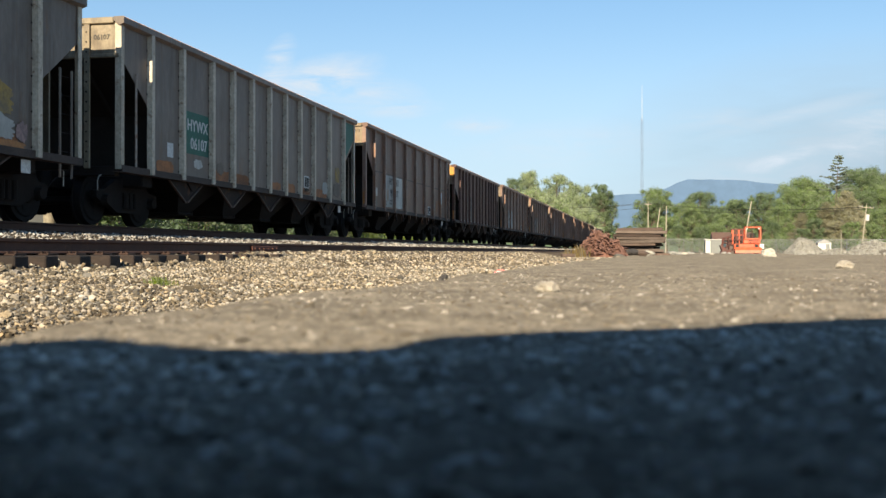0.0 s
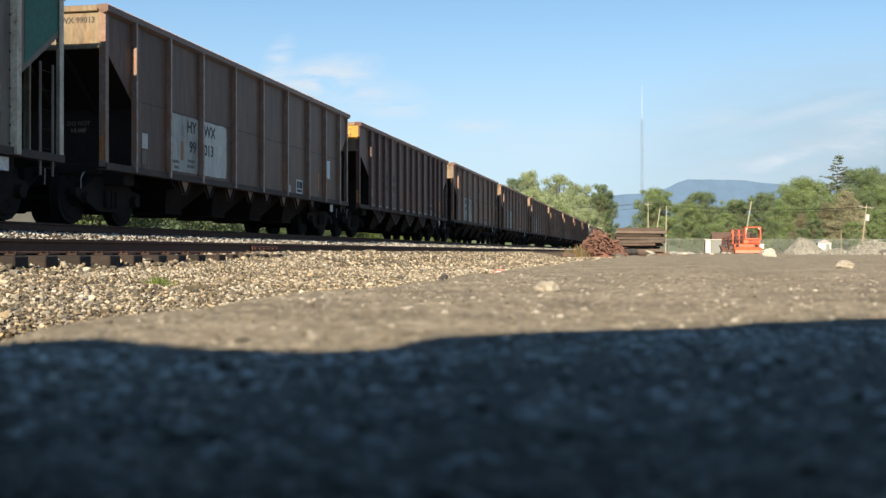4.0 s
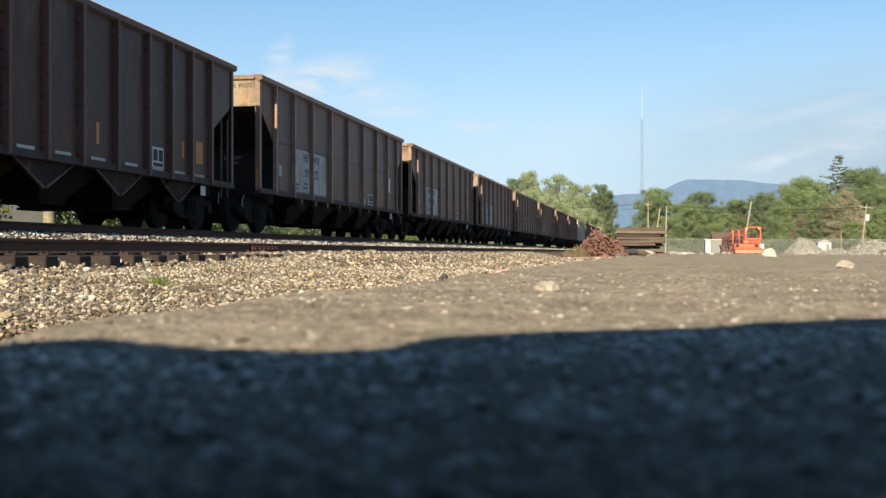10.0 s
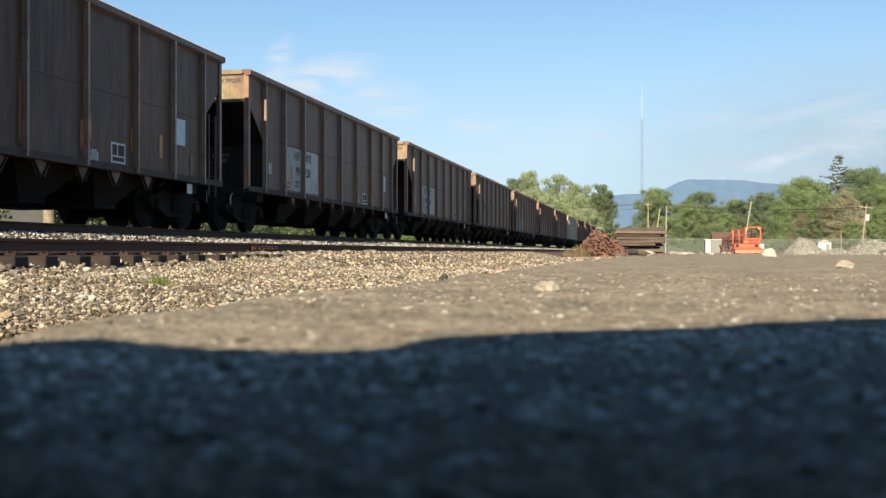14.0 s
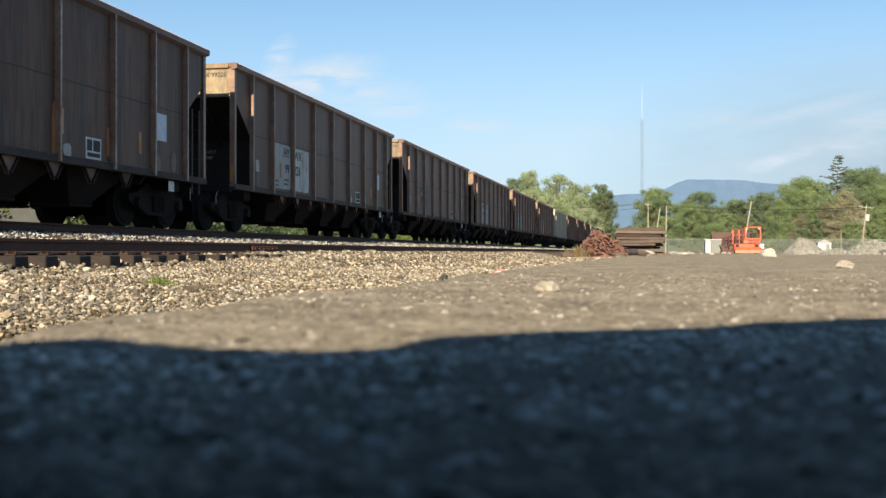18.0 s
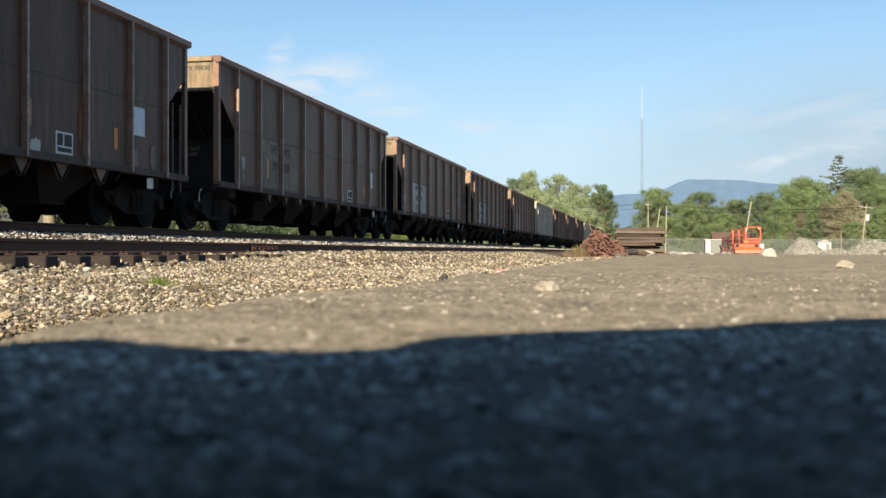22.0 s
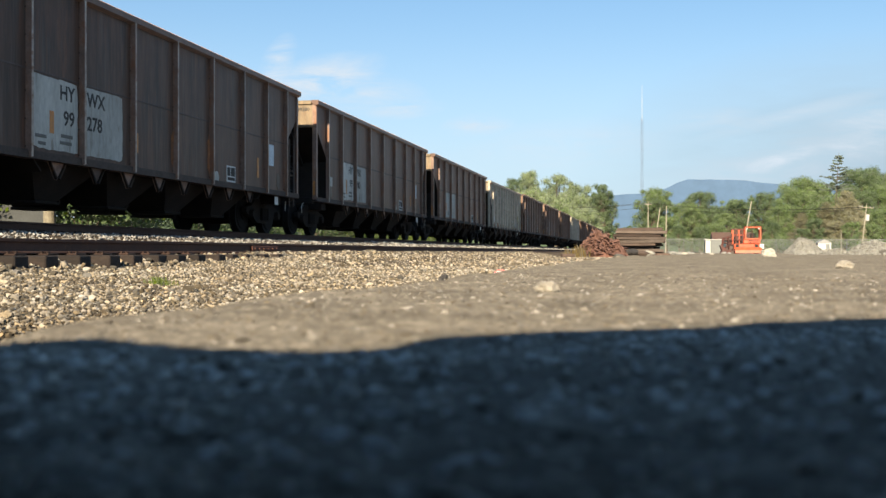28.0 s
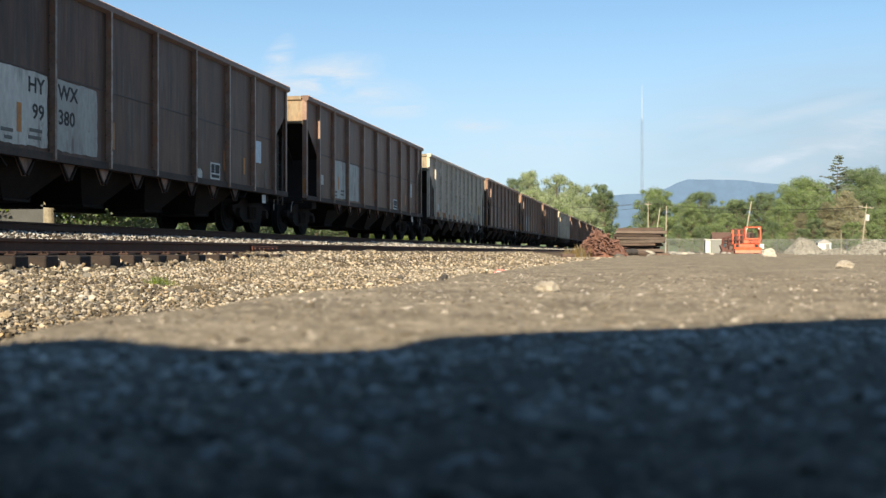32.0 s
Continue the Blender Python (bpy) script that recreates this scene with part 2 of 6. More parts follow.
M["dark_rib"] = mat("dark_red_rib_paint", (0.100, 0.046, 0.034), 0.6, second=(0.065, 0.034, 0.026), scale=3, amount=0.8, fine=18, bump=0.1, piece=0.2)
M["grey"] = mat("grey_car_paint", (0.190, 0.158, 0.130), 0.6, second=(0.110, 0.090, 0.074), scale=0.8, amount=0.8, fine=9, fine_amount=0.22, bump=0.06, piece=0.1, rust=(0.17, 0.10, 0.06), rust_amount=0.1, stretch=(1, 1, 0.35))
M["pale_paint"] = mat("pale_tan_car_paint", (0.46, 0.40, 0.32), 0.6, second=(0.32, 0.27, 0.21), scale=0.8, amount=0.8, fine=9, fine_amount=0.2, bump=0.06, piece=0.1, stretch=(1, 1, 0.35))
M["cream_rib"] = mat("cream_rib_paint", (0.60, 0.52, 0.405), 0.6, second=(0.36, 0.30, 0.225), scale=3, amount=0.9, fine=18, bump=0.1, piece=0.1, rust=(0.20, 0.11, 0.06), rust_amount=0.15)
M["cream_end"] = mat("cream_end_panel", (0.235, 0.190, 0.120), 0.6, second=(0.165, 0.095, 0.045), scale=2.2, amount=0.9, fine=14, bump=0.08, piece=0.15, stretch=(1, 1, 0.4), rust=(0.3, 0.16, 0.07), rust_amount=0.15)
M["yellow_end"] = mat("yellow_end_panel", (0.45, 0.215, 0.012), 0.6, second=(0.30, 0.14, 0.02), scale=2.2, amount=0.9, fine=14, bump=0.08)
# grimy steel; deep shade under and inside car ends is in the near-black
M["under"] = mat("shaded_grimy_underframe", (0.013, 0.0105, 0.0095), 0.9, second=(0.024, 0.018, 0.015), scale=2.5, amount=0.9, fine=25, bump=0.2, piece=0.2)
M["bay"] = mat("hopper_bay_steel", (0.040, 0.027, 0.021), 0.85, second=(0.018, 0.013, 0.011), scale=2.0, amount=0.9, fine=25, bump=0.2, piece=0.2, rust=(0.15, 0.072, 0.036), rust_amount=0.2)
M["sill"] = mat("grimy_sill_paint", (0.075, 0.050, 0.039), 0.8, second=(0.035, 0.025, 0.021), scale=2.5, amount=0.9, fine=20, bump=0.1, piece=0.2)
# rusty tan, brightened to hold skylight and ballast bounce on small plates
M["web_lit"] = mat("lit_rusty_web_plate", (0.330, 0.205, 0.150), 0.7, second=(0.075, 0.046, 0.035), scale=3.5, amount=0.95, fine=20, bump=0.1, piece=0.5)
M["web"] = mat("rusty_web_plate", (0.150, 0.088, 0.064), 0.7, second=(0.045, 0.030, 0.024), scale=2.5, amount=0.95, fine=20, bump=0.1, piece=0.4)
M["white_panel"] = mat("dirty_white_panel", (0.50, 0.485, 0.44), 0.65, second=(0.34, 0.32, 0.28), scale=1.6, amount=0.9, fine=14, fine_amount=0.2, bump=0.05, piece=0.25, rust=(0.2, 0.13, 0.08), rust_amount=0.08, stretch=(1, 1, 0.4))
M["faded_panel"] = mat("faded_grey_panel", (0.21, 0.165, 0.125), 0.65, second=(0.12, 0.080, 0.058), scale=1.6, amount=0.9, fine=14, fine_amount=0.2, bump=0.05, piece=0.2, rust=(0.13, 0.08, 0.05), rust_amount=0.2, stretch=(1, 1, 0.4))
M["green_panel"] = mat("green_panel", (0.012, 0.13, 0.085), 0.6, second=(0.02, 0.085, 0.06), scale=2, amount=0.8, fine=14, bump=0.05)
M["black_ink"] = mat("black_stencil_paint", (0.025, 0.023, 0.022), 0.7, second=(0.06, 0.055, 0.05), scale=5, fine=30, bump=0)
M["white_ink"] = mat("white_stencil_paint", (0.66, 0.65, 0.62), 0.7, second=(0.45, 0.43, 0.4), scale=5, fine=30, bump=0)
M["orange_mark"] = mat("orange_reflector", (0.52, 0.20, 0.035), 0.5, second=(0.3, 0.11, 0.03), scale=5, amount=0.8, fine=30, bump=0, piece=0.3)
M["pale_mark"] = mat("pale_plate", (0.55, 0.62, 0.68), 0.45, second=(0.4, 0.45, 0.5), scale=5, fine=30, bump=0)
M["ink_faded"] = mat("faded_stencil_paint", (0.16, 0.15, 0.135), 0.8, second=(0.10, 0.09, 0.08), scale=8, fine=40, bump=0)
M["rust_mark"] = mat("orange_rust_patch", (0.40, 0.155, 0.055), 0.8, second=(0.15, 0.075, 0.042), scale=5, amount=0.9, fine=30, bump=0.1, piece=0.3)
M["yellow_spray"] = mat("yellow_spray_paint", (0.42, 0.26, 0.05), 0.7, second=(0.16, 0.13, 0.10), scale=4, amount=0.95, fine=20, bump=0)
M["pink_spray"] = mat("pink_spray_paint", (0.36, 0.22, 0.20), 0.7, second=(0.16, 0.13, 0.12), scale=5, amount=0.95, fine=20, bump=0)
# dark brown that carries the lap seam's shadow line
M["seam"] = mat("dark_lap_seam", (0.055, 0.034, 0.027), 0.6, second=(0.090, 0.052, 0.038), scale=1.5, amount=0.9, fine=20, bump=0.1, piece=0.2)
M["pale_end"] = mat("pale_end_panel", (0.255, 0.21, 0.14), 0.6, second=(0.17, 0.13, 0.085), scale=2.2, amount=0.9, fine=14, bump=0.08, piece=0.1)
M["tan_end"] = mat("tan_end_panel", (0.20, 0.125, 0.072), 0.65, second=(0.13, 0.08, 0.05), scale=2, amount=0.9, fine=14, bump=0.08)
M["coal"] = mat("coal", (0.02, 0.02, 0.021), 0.6, second=(0.035, 0.034, 0.033), scale=4, fine=14, bump=1, bump_scale=0.05)
# worn steel darkened to hold the shade beneath the cars
M["wheel"] = mat("shaded_worn_wheel", (0.010, 0.0085, 0.008), 0.85, second=(0.018, 0.014, 0.012), scale=6, fine=40, bump=0.1)
M["rust_pile"] = mat("red_rusty_scrap", (0.170, 0.070, 0.045), 0.9, second=(0.060, 0.027, 0.020), scale=3, amount=0.9, fine=30, bump=0.4, island=0.25)
M["rust_dark"] = mat("dark_rusty_scrap", (0.085, 0.036, 0.026), 0.85, second=(0.035, 0.019, 0.015), scale=3, amount=0.9, fine=30, bump=0.4)
M["old_tie"] = mat("weathered_tie", (0.125, 0.086, 0.068), 0.9, second=(0.050, 0.035, 0.029), scale=3, amount=0.9, fine=25, fine_amount=0.45, bump=0.4, piece=0.4, stretch=(0.5, 3, 3))
M["tie_grey"] = mat("bleached_tie", (0.175, 0.135, 0.112), 0.9, second=(0.085, 0.062, 0.05), scale=3, amount=0.9, fine=25, fine_amount=0.45, bump=0.4, piece=0.4, stretch=(0.5, 3, 3))
M["tie_dark"] = mat("tarred_tie", (0.062, 0.040, 0.031), 0.9, second=(0.025, 0.018, 0.015), scale=3, amount=0.9, fine=25, fine_amount=0.45, bump=0.4, piece=0.4, stretch=(0.5, 3, 3))
M["bark"] = mat("bark", (0.13, 0.10, 0.075), 0.95, second=(0.07, 0.055, 0.04), scale=4, fine=18, bump=0.6, bump_scale=0.03)
M["pale_bark"] = mat("pale_stump_bark", (0.27, 0.24, 0.18), 0.9, second=(0.12, 0.095, 0.06), scale=9, amount=0.9, fine=30, bump=0.5, bump_scale=0.02)
M["leaf"] = leafy(mat("leaf_green", (0.212, 0.280, 0.125), 0.75, second=(0.13, 0.18, 0.075), scale=0.25, amount=0.9, fine=2, fine_amount=0.2, bump=0, island=0.24))
M["leaf_pale"] = leafy(mat("leaf_pale_green", (0.295, 0.352, 0.200), 0.75, second=(0.21, 0.26, 0.145), scale=0.25, amount=0.9, fine=2, fine_amount=0.2, bump=0, island=0.24))
M["leaf_dark"] = leafy(mat("leaf_dark_green", (0.160, 0.215, 0.105), 0.75, second=(0.095, 0.135, 0.07), scale=0.25, amount=0.9, fine=2, fine_amount=0.2, bump=0, island=0.24))
M["needle"] = leafy(mat("needle_green", (0.165, 0.20, 0.155), 0.8, second=(0.10, 0.125, 0.09), scale=0.4, amount=0.9, fine=2, fine_amount=0.2, bump=0, island=0.3))
M["needle_brown"] = leafy(mat("needle_brown", (0.265, 0.240, 0.160), 0.8, second=(0.18, 0.19, 0.115), scale=0.4, amount=0.9, fine=2, fine_amount=0.2, bump=0, island=0.3))
# the blue of the distant haze is painted into the ridge's colour
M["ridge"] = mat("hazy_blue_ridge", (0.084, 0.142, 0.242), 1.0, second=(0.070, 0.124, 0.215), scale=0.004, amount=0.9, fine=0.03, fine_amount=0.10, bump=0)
M["hill"] = mat("wooded_hill", (0.07, 0.10, 0.06), 1.0, second=(0.05, 0.078, 0.05), scale=0.02, amount=0.9, fine=0.15, fine_amount=0.3, bump=0)
M["pole_wood"] = mat("weathered_pole", (0.37, 0.33, 0.26), 0.9, second=(0.26, 0.225, 0.17), scale=2, fine=20, bump=0.3, stretch=(3, 3, 0.4))
M["steel"] = mat("galvanised_steel", (0.17, 0.175, 0.175), 0.5, metal=0.6, second=(0.32, 0.33, 0.33), scale=2, fine=20, bump=0.05)
M["mast"] = mat("mast_paint", (0.085, 0.095, 0.115), 0.8, second=(0.07, 0.08, 0.10), scale=0.1, fine=2, bump=0)
M["orange"] = mat("orange_machine_paint", (0.56, 0.100, 0.035), 0.5, second=(0.36, 0.06, 0.028), scale=2.5, amount=0.9, fine=12, bump=0.05, piece=0.25)
M["tyre"] = mat("tyre_rubber", (0.03, 0.028, 0.027), 0.85, second=(0.06, 0.05, 0.045), scale=6, fine=40, bump=0.3)
M["glass"] = mat("cab_glass", (0.05, 0.07, 0.08), 0.08, second=(0.04, 0.05, 0.06), scale=2, fine=6, fine_amount=0.05, bump=0)
M["white_paint"] = mat("white_wall_paint", (0.52, 0.51, 0.49), 0.7, second=(0.42, 0.41, 0.38), scale=1, amount=0.8, fine=14, fine_amount=0.1, bump=0.08)
M["grey_sheet"] = mat("grey_sheet_metal", (0.17, 0.18, 0.178), 0.6, second=(0.13, 0.137, 0.134), scale=1, amount=0.8, fine=14, fine_amount=0.1, bump=0.08)
M["roof"] = mat("brown_roof", (0.15, 0.085, 0.06), 0.85, second=(0.1, 0.06, 0.045), scale=1.5, amount=0.8, fine=14, bump=0.2)
M["grey_roof"] = mat("grey_roof", (0.32, 0.32, 0.31), 0.85, second=(0.22, 0.22, 0.22), scale=1.5, amount=0.8, fine=14, bump=0.2)
M["limestone"] = mat("pale_limestone", (0.30, 0.292, 0.262), 0.9, second=(0.17, 0.16, 0.138), scale=4, amount=0.9, fine=30, bump=0.5, island=0.25)
M["rock"] = mat("pale_rock", (0.48, 0.455, 0.40), 0.9, second=(0.25, 0.22, 0.175), scale=9, amount=0.9, fine=50, bump=0.5)
M["pebble_stone"] = mat("dusty_stone", (0.36, 0.325, 0.27), 0.9, second=(0.17, 0.15, 0.12), scale=60, amount=0.9, fine=300, bump=0.4)
M["boulder"] = mat("grey_boulder", (0.13, 0.12, 0.105), 0.9, second=(0.07, 0.065, 0.058), scale=5, amount=0.9, fine=40, bump=0.5)
M["concrete"] = mat("stained_concrete", (0.072, 0.076, 0.076), 0.9, second=(0.042, 0.043, 0.042), scale=1.2, amount=0.9, fine=20, bump=0.2)
M["litter_red"] = mat("litter_red", (0.6, 0.12, 0.1), 0.5, second=(0.5, 0.1, 0.08), scale=20, fine=60, bump=0)
M["litter_white"] = mat("litter_white", (0.72, 0.7, 0.68), 0.5, second=(0.6, 0.58, 0.55), scale=20, fine=60, bump=0)
M["straw"] = leafy(mat("dry_grass", (0.17, 0.128, 0.062), 0.9, second=(0.11, 0.085, 0.04), scale=5, fine=30, bump=0, island=0.3))
M["weed"] = leafy(mat("weed_green", (0.13, 0.17, 0.035), 0.8, second=(0.08, 0.12, 0.03), scale=8, fine=40, bump=0, island=0.3))
M["black_plastic"] = mat("dark_debris", (0.035, 0.032, 0.03), 0.7, second=(0.06, 0.05, 0.045), scale=10, fine=50, bump=0.1)


for key in ("under", "wheel", "bay", "tyre", "coal"):
    # near-black parts without shine
    M[key].node_tree.nodes["Principled BSDF"].inputs["Specular IOR Level"].default_value = 0.20
for key in ("brown", "brown_rib", "rib_flank", "brown_chord", "dark_red", "dark_rib", "grey", "pale_paint", "cream_rib"):
    # dust sheen and thin coat, raised so far sides pale as in haze
    dusty = M[key].node_tree.nodes["Principled BSDF"]
    dusty.inputs["Specular IOR Level"].default_value = 0.28
    dusty.inputs["Sheen Weight"].default_value = 0.68
    dusty.inputs["Coat Weight"].default_value = 0.25
    dusty.inputs["Coat IOR"].default_value = 1.18
    dusty.inputs["Coat Roughness"].default_value = 0.25
    dusty.inputs["Sheen Roughness"].default_value = 0.36
    dusty.inputs["Sheen Tint"].default_value = (0.93, 0.60, 0.44, 1)


def streaked(m, tint, fine, strength, lo=0.45, hi=0.72, stretch=0.06):
    """Runs of grime and rust that rain has drawn down the plating."""
    n, l = m.node_tree.nodes, m.node_tree.links
    sock = n["Principled BSDF"].inputs["Base Color"]
    src = sock.links[0].from_socket
    co, inf = n.new("ShaderNodeTexCoord"), n.new("ShaderNodeObjectInfo")
    off = n.new("ShaderNodeVectorMath")
    off.operation = "MULTIPLY_ADD"
    off.inputs[1].default_value = (0, 53.0, 21.0)
    l.new(inf.outputs["Random"], off.inputs[0])
    l.new(co.outputs["Object"], off.inputs[2])
    mp = n.new("ShaderNodeMapping")
    mp.inputs["Scale"].default_value = (1, 1, stretch)
    l.new(off.outputs["Vector"], mp.inputs["Vector"])
    nz = n.new("ShaderNodeTexNoise")
    nz.inputs["Scale"].default_value, nz.inputs["Detail"].default_value, nz.inputs["Roughness"].default_value = fine, 6, 0.7
    l.new(mp.outputs["Vector"], nz.inputs["Vector"])
    patch = n.new("ShaderNodeTexNoise")
    patch.inputs["Scale"].default_value, patch.inputs["Detail"].default_value = 0.9, 3
    l.new(off.outputs["Vector"], patch.inputs["Vector"])
    add = n.new("ShaderNodeMath")
    add.operation = "MULTIPLY_ADD"
    add.inputs[1].default_value, add.inputs[2].default_value = 0.6, -0.30
    l.new(patch.outputs["Fac"], add.inputs[0])
    tot = n.new("ShaderNodeMath")
    l.new(add.outputs["Value"], tot.inputs[0])
    l.new(nz.outputs["Fac"], tot.inputs[1])
    mr = n.new("ShaderNodeMapRange")
    mr.inputs["From Min"].default_value, mr.inputs["From Max"].default_value, mr.inputs["To Max"].default_value = lo, hi, strength
    l.new(tot.outputs["Value"], mr.inputs["Value"])
    mx = n.new("ShaderNodeMixRGB")
    mx.inputs["Color2"].default_value = (*tint, 1)
    l.new(mr.outputs["Result"], mx.inputs["Fac"])
    l.new(src, mx.inputs["Color1"])
    l.new(mx.outputs["Color"], sock)


streaked(M["brown"], (0.024, 0.018, 0.016), 4.0, 0.85, 0.42, 0.66, 0.10)
streaked(M["brown"], (0.165, 0.125, 0.098), 9.0, 0.50, 0.52, 0.76)
streaked(M["brown"], (0.190, 0.072, 0.032), 7.0, 0.55, 0.57, 0.74)
streaked(M["dark_red"], (0.022, 0.016, 0.015), 5.0, 0.80, 0.46, 0.72)
streaked(M["dark_red"], (0.14, 0.050, 0.026), 8.0, 0.55, 0.55, 0.74)
streaked(M["grey"], (0.070, 0.052, 0.043), 5.0, 0.75, 0.46, 0.74)
streaked(M["grey"], (0.20, 0.10, 0.05), 9.0, 0.5, 0.58, 0.76)
streaked(M["cream_rib"], (0.30, 0.24, 0.18), 12.0, 0.7, 0.50, 0.72, 0.2)
streaked(M["cream_end"], (0.060, 0.040, 0.026), 6.0, 0.85, 0.44, 0.70, 0.25)
streaked(M["pale_end"], (0.085, 0.062, 0.042), 6.0, 0.75, 0.46, 0.72, 0.25)
streaked(M["white_panel"], (0.115, 0.085, 0.065), 6.0, 0.75, 0.53, 0.74, 0.10)
streaked(M["faded_panel"], (0.080, 0.045, 0.032), 6.0, 0.7, 0.48, 0.72, 0.10)
streaked(M["brown_rib"], (0.20, 0.088, 0.046), 8.0, 0.80, 0.54, 0.70, 0.35)
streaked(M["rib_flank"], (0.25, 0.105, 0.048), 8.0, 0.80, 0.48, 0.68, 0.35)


# ---- mesh helpers ----
def mesh_of(name, bm, material, smooth=False):
    me = bpy.data.meshes.new(name)
    bm.to_mesh(me)
    bm.free()
    me.materials.append(material)
    if smooth:
        me.polygons.foreach_set("use_smooth", [True] * len(me.polygons))
    return me


def part(name, bm, material, parent, label="", smooth=False):
    ob = new(name, bm if isinstance(bm, bpy.types.Mesh) else mesh_of(name, bm, material, smooth))
    ob.parent = parent
    if label:
        tagged(ob, label)
    return ob


def thing(name, m=None, label="", category="", group="", kind=""):
    ob = new(name)
    ob.empty_display_size = 0.2
    if m is not None:
        ob.matrix_basis = m
    return tagged(ob, label, category, group, kind)


def box(bm, x0, x1, y0, y1, z0, z1, bevel=0.0, m=None):
    vs = bmesh.ops.create_cube(bm, size=1)["verts"]
    for v in vs:
        v.co = Vector((x0 + (v.co.x + 0.5) * (x1 - x0), y0 + (v.co.y + 0.5) * (y1 - y0), z0 + (v.co.z + 0.5) * (z1 - z0)))
    if bevel:
        es = list({e for v in vs for e in v.link_edges})
        vs = list({v for f in bmesh.ops.bevel(bm, geom=es, offset=bevel, segments=1, affect="EDGES")["faces"] for v in f.verts} | {v for v in vs if v.is_valid})
    if m is not None:
        bmesh.ops.transform(bm, matrix=m, verts=[v for v in vs if v.is_valid])
    return bm


def rod(bm, a, b, r0, r1=None, sides=8):
    a, b = Vector(a), Vector(b)
    r1 = r0 if r1 is None else r1
    q = (b - a).to_track_quat("Z", "Y").to_matrix().to_4x4()
    bmesh.ops.create_cone(bm, cap_ends=True, segments=sides, radius1=r0, radius2=r1, depth=(b - a).length,
                          matrix=Matrix.Translation((a + b) / 2) @ q)
    return bm


def prism(bm, outline, axis, a, b):
    """An outline in the plane across axis, drawn out from a to b."""
    def put(p, w):
        return {"x": (w, p[0], p[1]), "y": (p[0], w, p[1]), "z": (p[0], p[1], w)}[axis]
    lo = [bm.verts.new(put(p, a)) for p in outline]
    hi = [bm.verts.new(put(p, b)) for p in outline]
    n = len(outline)
    fs = [bm.faces.new(lo), bm.faces.new(hi[::-1])]
    for i in range(n):
        fs.append(bm.faces.new((lo[i], hi[i], hi[(i + 1) % n], lo[(i + 1) % n])))
    bmesh.ops.recalc_face_normals(bm, faces=fs)
    return bm


def B():
    return bmesh.new()


def raw_mesh(name, verts, faces, material, smooth=False):
    me = bpy.data.meshes.new(name)
    verts = np.asarray(verts, dtype=np.float32)
    faces = np.asarray(faces, dtype=np.int32)
    k = faces.shape[1]
    me.vertices.add(len(verts))
    me.vertices.foreach_set("co", verts.ravel())
    me.loops.add(faces.size)
    me.loops.foreach_set("vertex_index", faces.ravel())
    me.polygons.add(len(faces))
    me.polygons.foreach_set("loop_start", np.arange(0, faces.size, k, dtype=np.int32))
    me.polygons.foreach_set("use_smooth", np.full(len(faces), smooth))
    me.update(calc_edges=True)
    me.validate()
    me.materials.append(material)
    return me


def text_mesh(words, size, material, align="LEFT"):
    """Lettering in the plane of y and z, read from +x, with y to the right."""
    cu = bpy.data.curves.new("lettering", "FONT")
    cu.body, cu.size, cu.align_x, cu.extrude, cu.offset = words, size, align, 0.002, size * 0.018
    cu.resolution_u = 2
    ob = bpy.data.objects.new("lettering", cu)
    scene.collection.objects.link(ob)
    bpy.context.view_layer.update()
    me = bpy.data.meshes.new_from_object(ob.evaluated_get(bpy.context.evaluated_depsgraph_get()))
    bpy.data.objects.remove(ob)
    me.transform(Matrix(((0, 0, 1, 0), (1, 0, 0, 0), (0, 1, 0, 0), (0, 0, 0, 1))))
    me.materials.clear()
    me.materials.append(material)
    return me


# ---- ground ----
NEAR_TRACK, MAIN_TRACK = -6.70, -10.77
NEAR_RAIL_TOP, MAIN_RAIL_TOP = 0.187, 0.544
RAIL_H = 0.147
rng = np.random.default_rng(5)


def lot_edge(y):
    return -0.46 + 0.07 * noise.noise((y * 1.3, 3.1, 0)) + 0.03 * noise.noise((y * 4.0, 8.1, 0)) - 0.012 * max(0.0, y - 2.0)


PROFILE = [(-60, 0.15), (-16, 0.10), (-13.2, 0.12), (-12.35, 0.33), (-9.3, 0.34), (-8.95, 0.32), (-8.35, 0.08), (-8.0, -0.02), (-5.62, -0.055),
           (-5.42, -0.105), (-5.2, -0.13), (-4.9, -0.15), (-4.2, -0.23), (-3.0, -0.36), (-2.2, -0.42), (-1.1, -0.36), (-0.62, -0.10)]
PX, PZ = np.array([p[0] for p in PROFILE]), np.array([p[1] for p in PROFILE])


def ground_z(x, y):
    lot = -0.0030 * min(max(y, 0.0), 48.0)
    edge = lot_edge(y)
    bank = float(np.interp(x, PX, PZ))
    if y > 4:
        fill = min(1.0, (y - 4) / 22.0)
        if x > -4.9:
            bank = bank + (lot - 0.06 - bank) * fill * min(1.0, (x + 4.9) / 2.2)
    if -5.9 < x < -4.3 and y > 10:
        bank += 0.105 * min(1.0, (y - 10) / 6.0) * min(1.0, (x + 5.9) / 0.25) * min(1.0, (-4.3 - x) / 0.6)
    if x > edge:
        z = lot
    elif x > edge - 0.22:
        k = (edge - x) / 0.22
        z = lot + (bank - lot) * k * k
    else:
        z = bank
    if abs(y) < 60 and x > -20:
        z += 0.006 * noise.noise((x * 2.2, y * 2.2, 0.0)) * (1 if x > edge else 3)
        if y < 9 and x > edge:
            z += 0.0034 * noise.noise((x * 6.5, y * 6.5, 2.0)) + 0.0022 * noise.noise((x * 14, y * 14, 5.0)) + 0.0012 * noise.noise((x * 33, y * 33, 9.0))
    return z


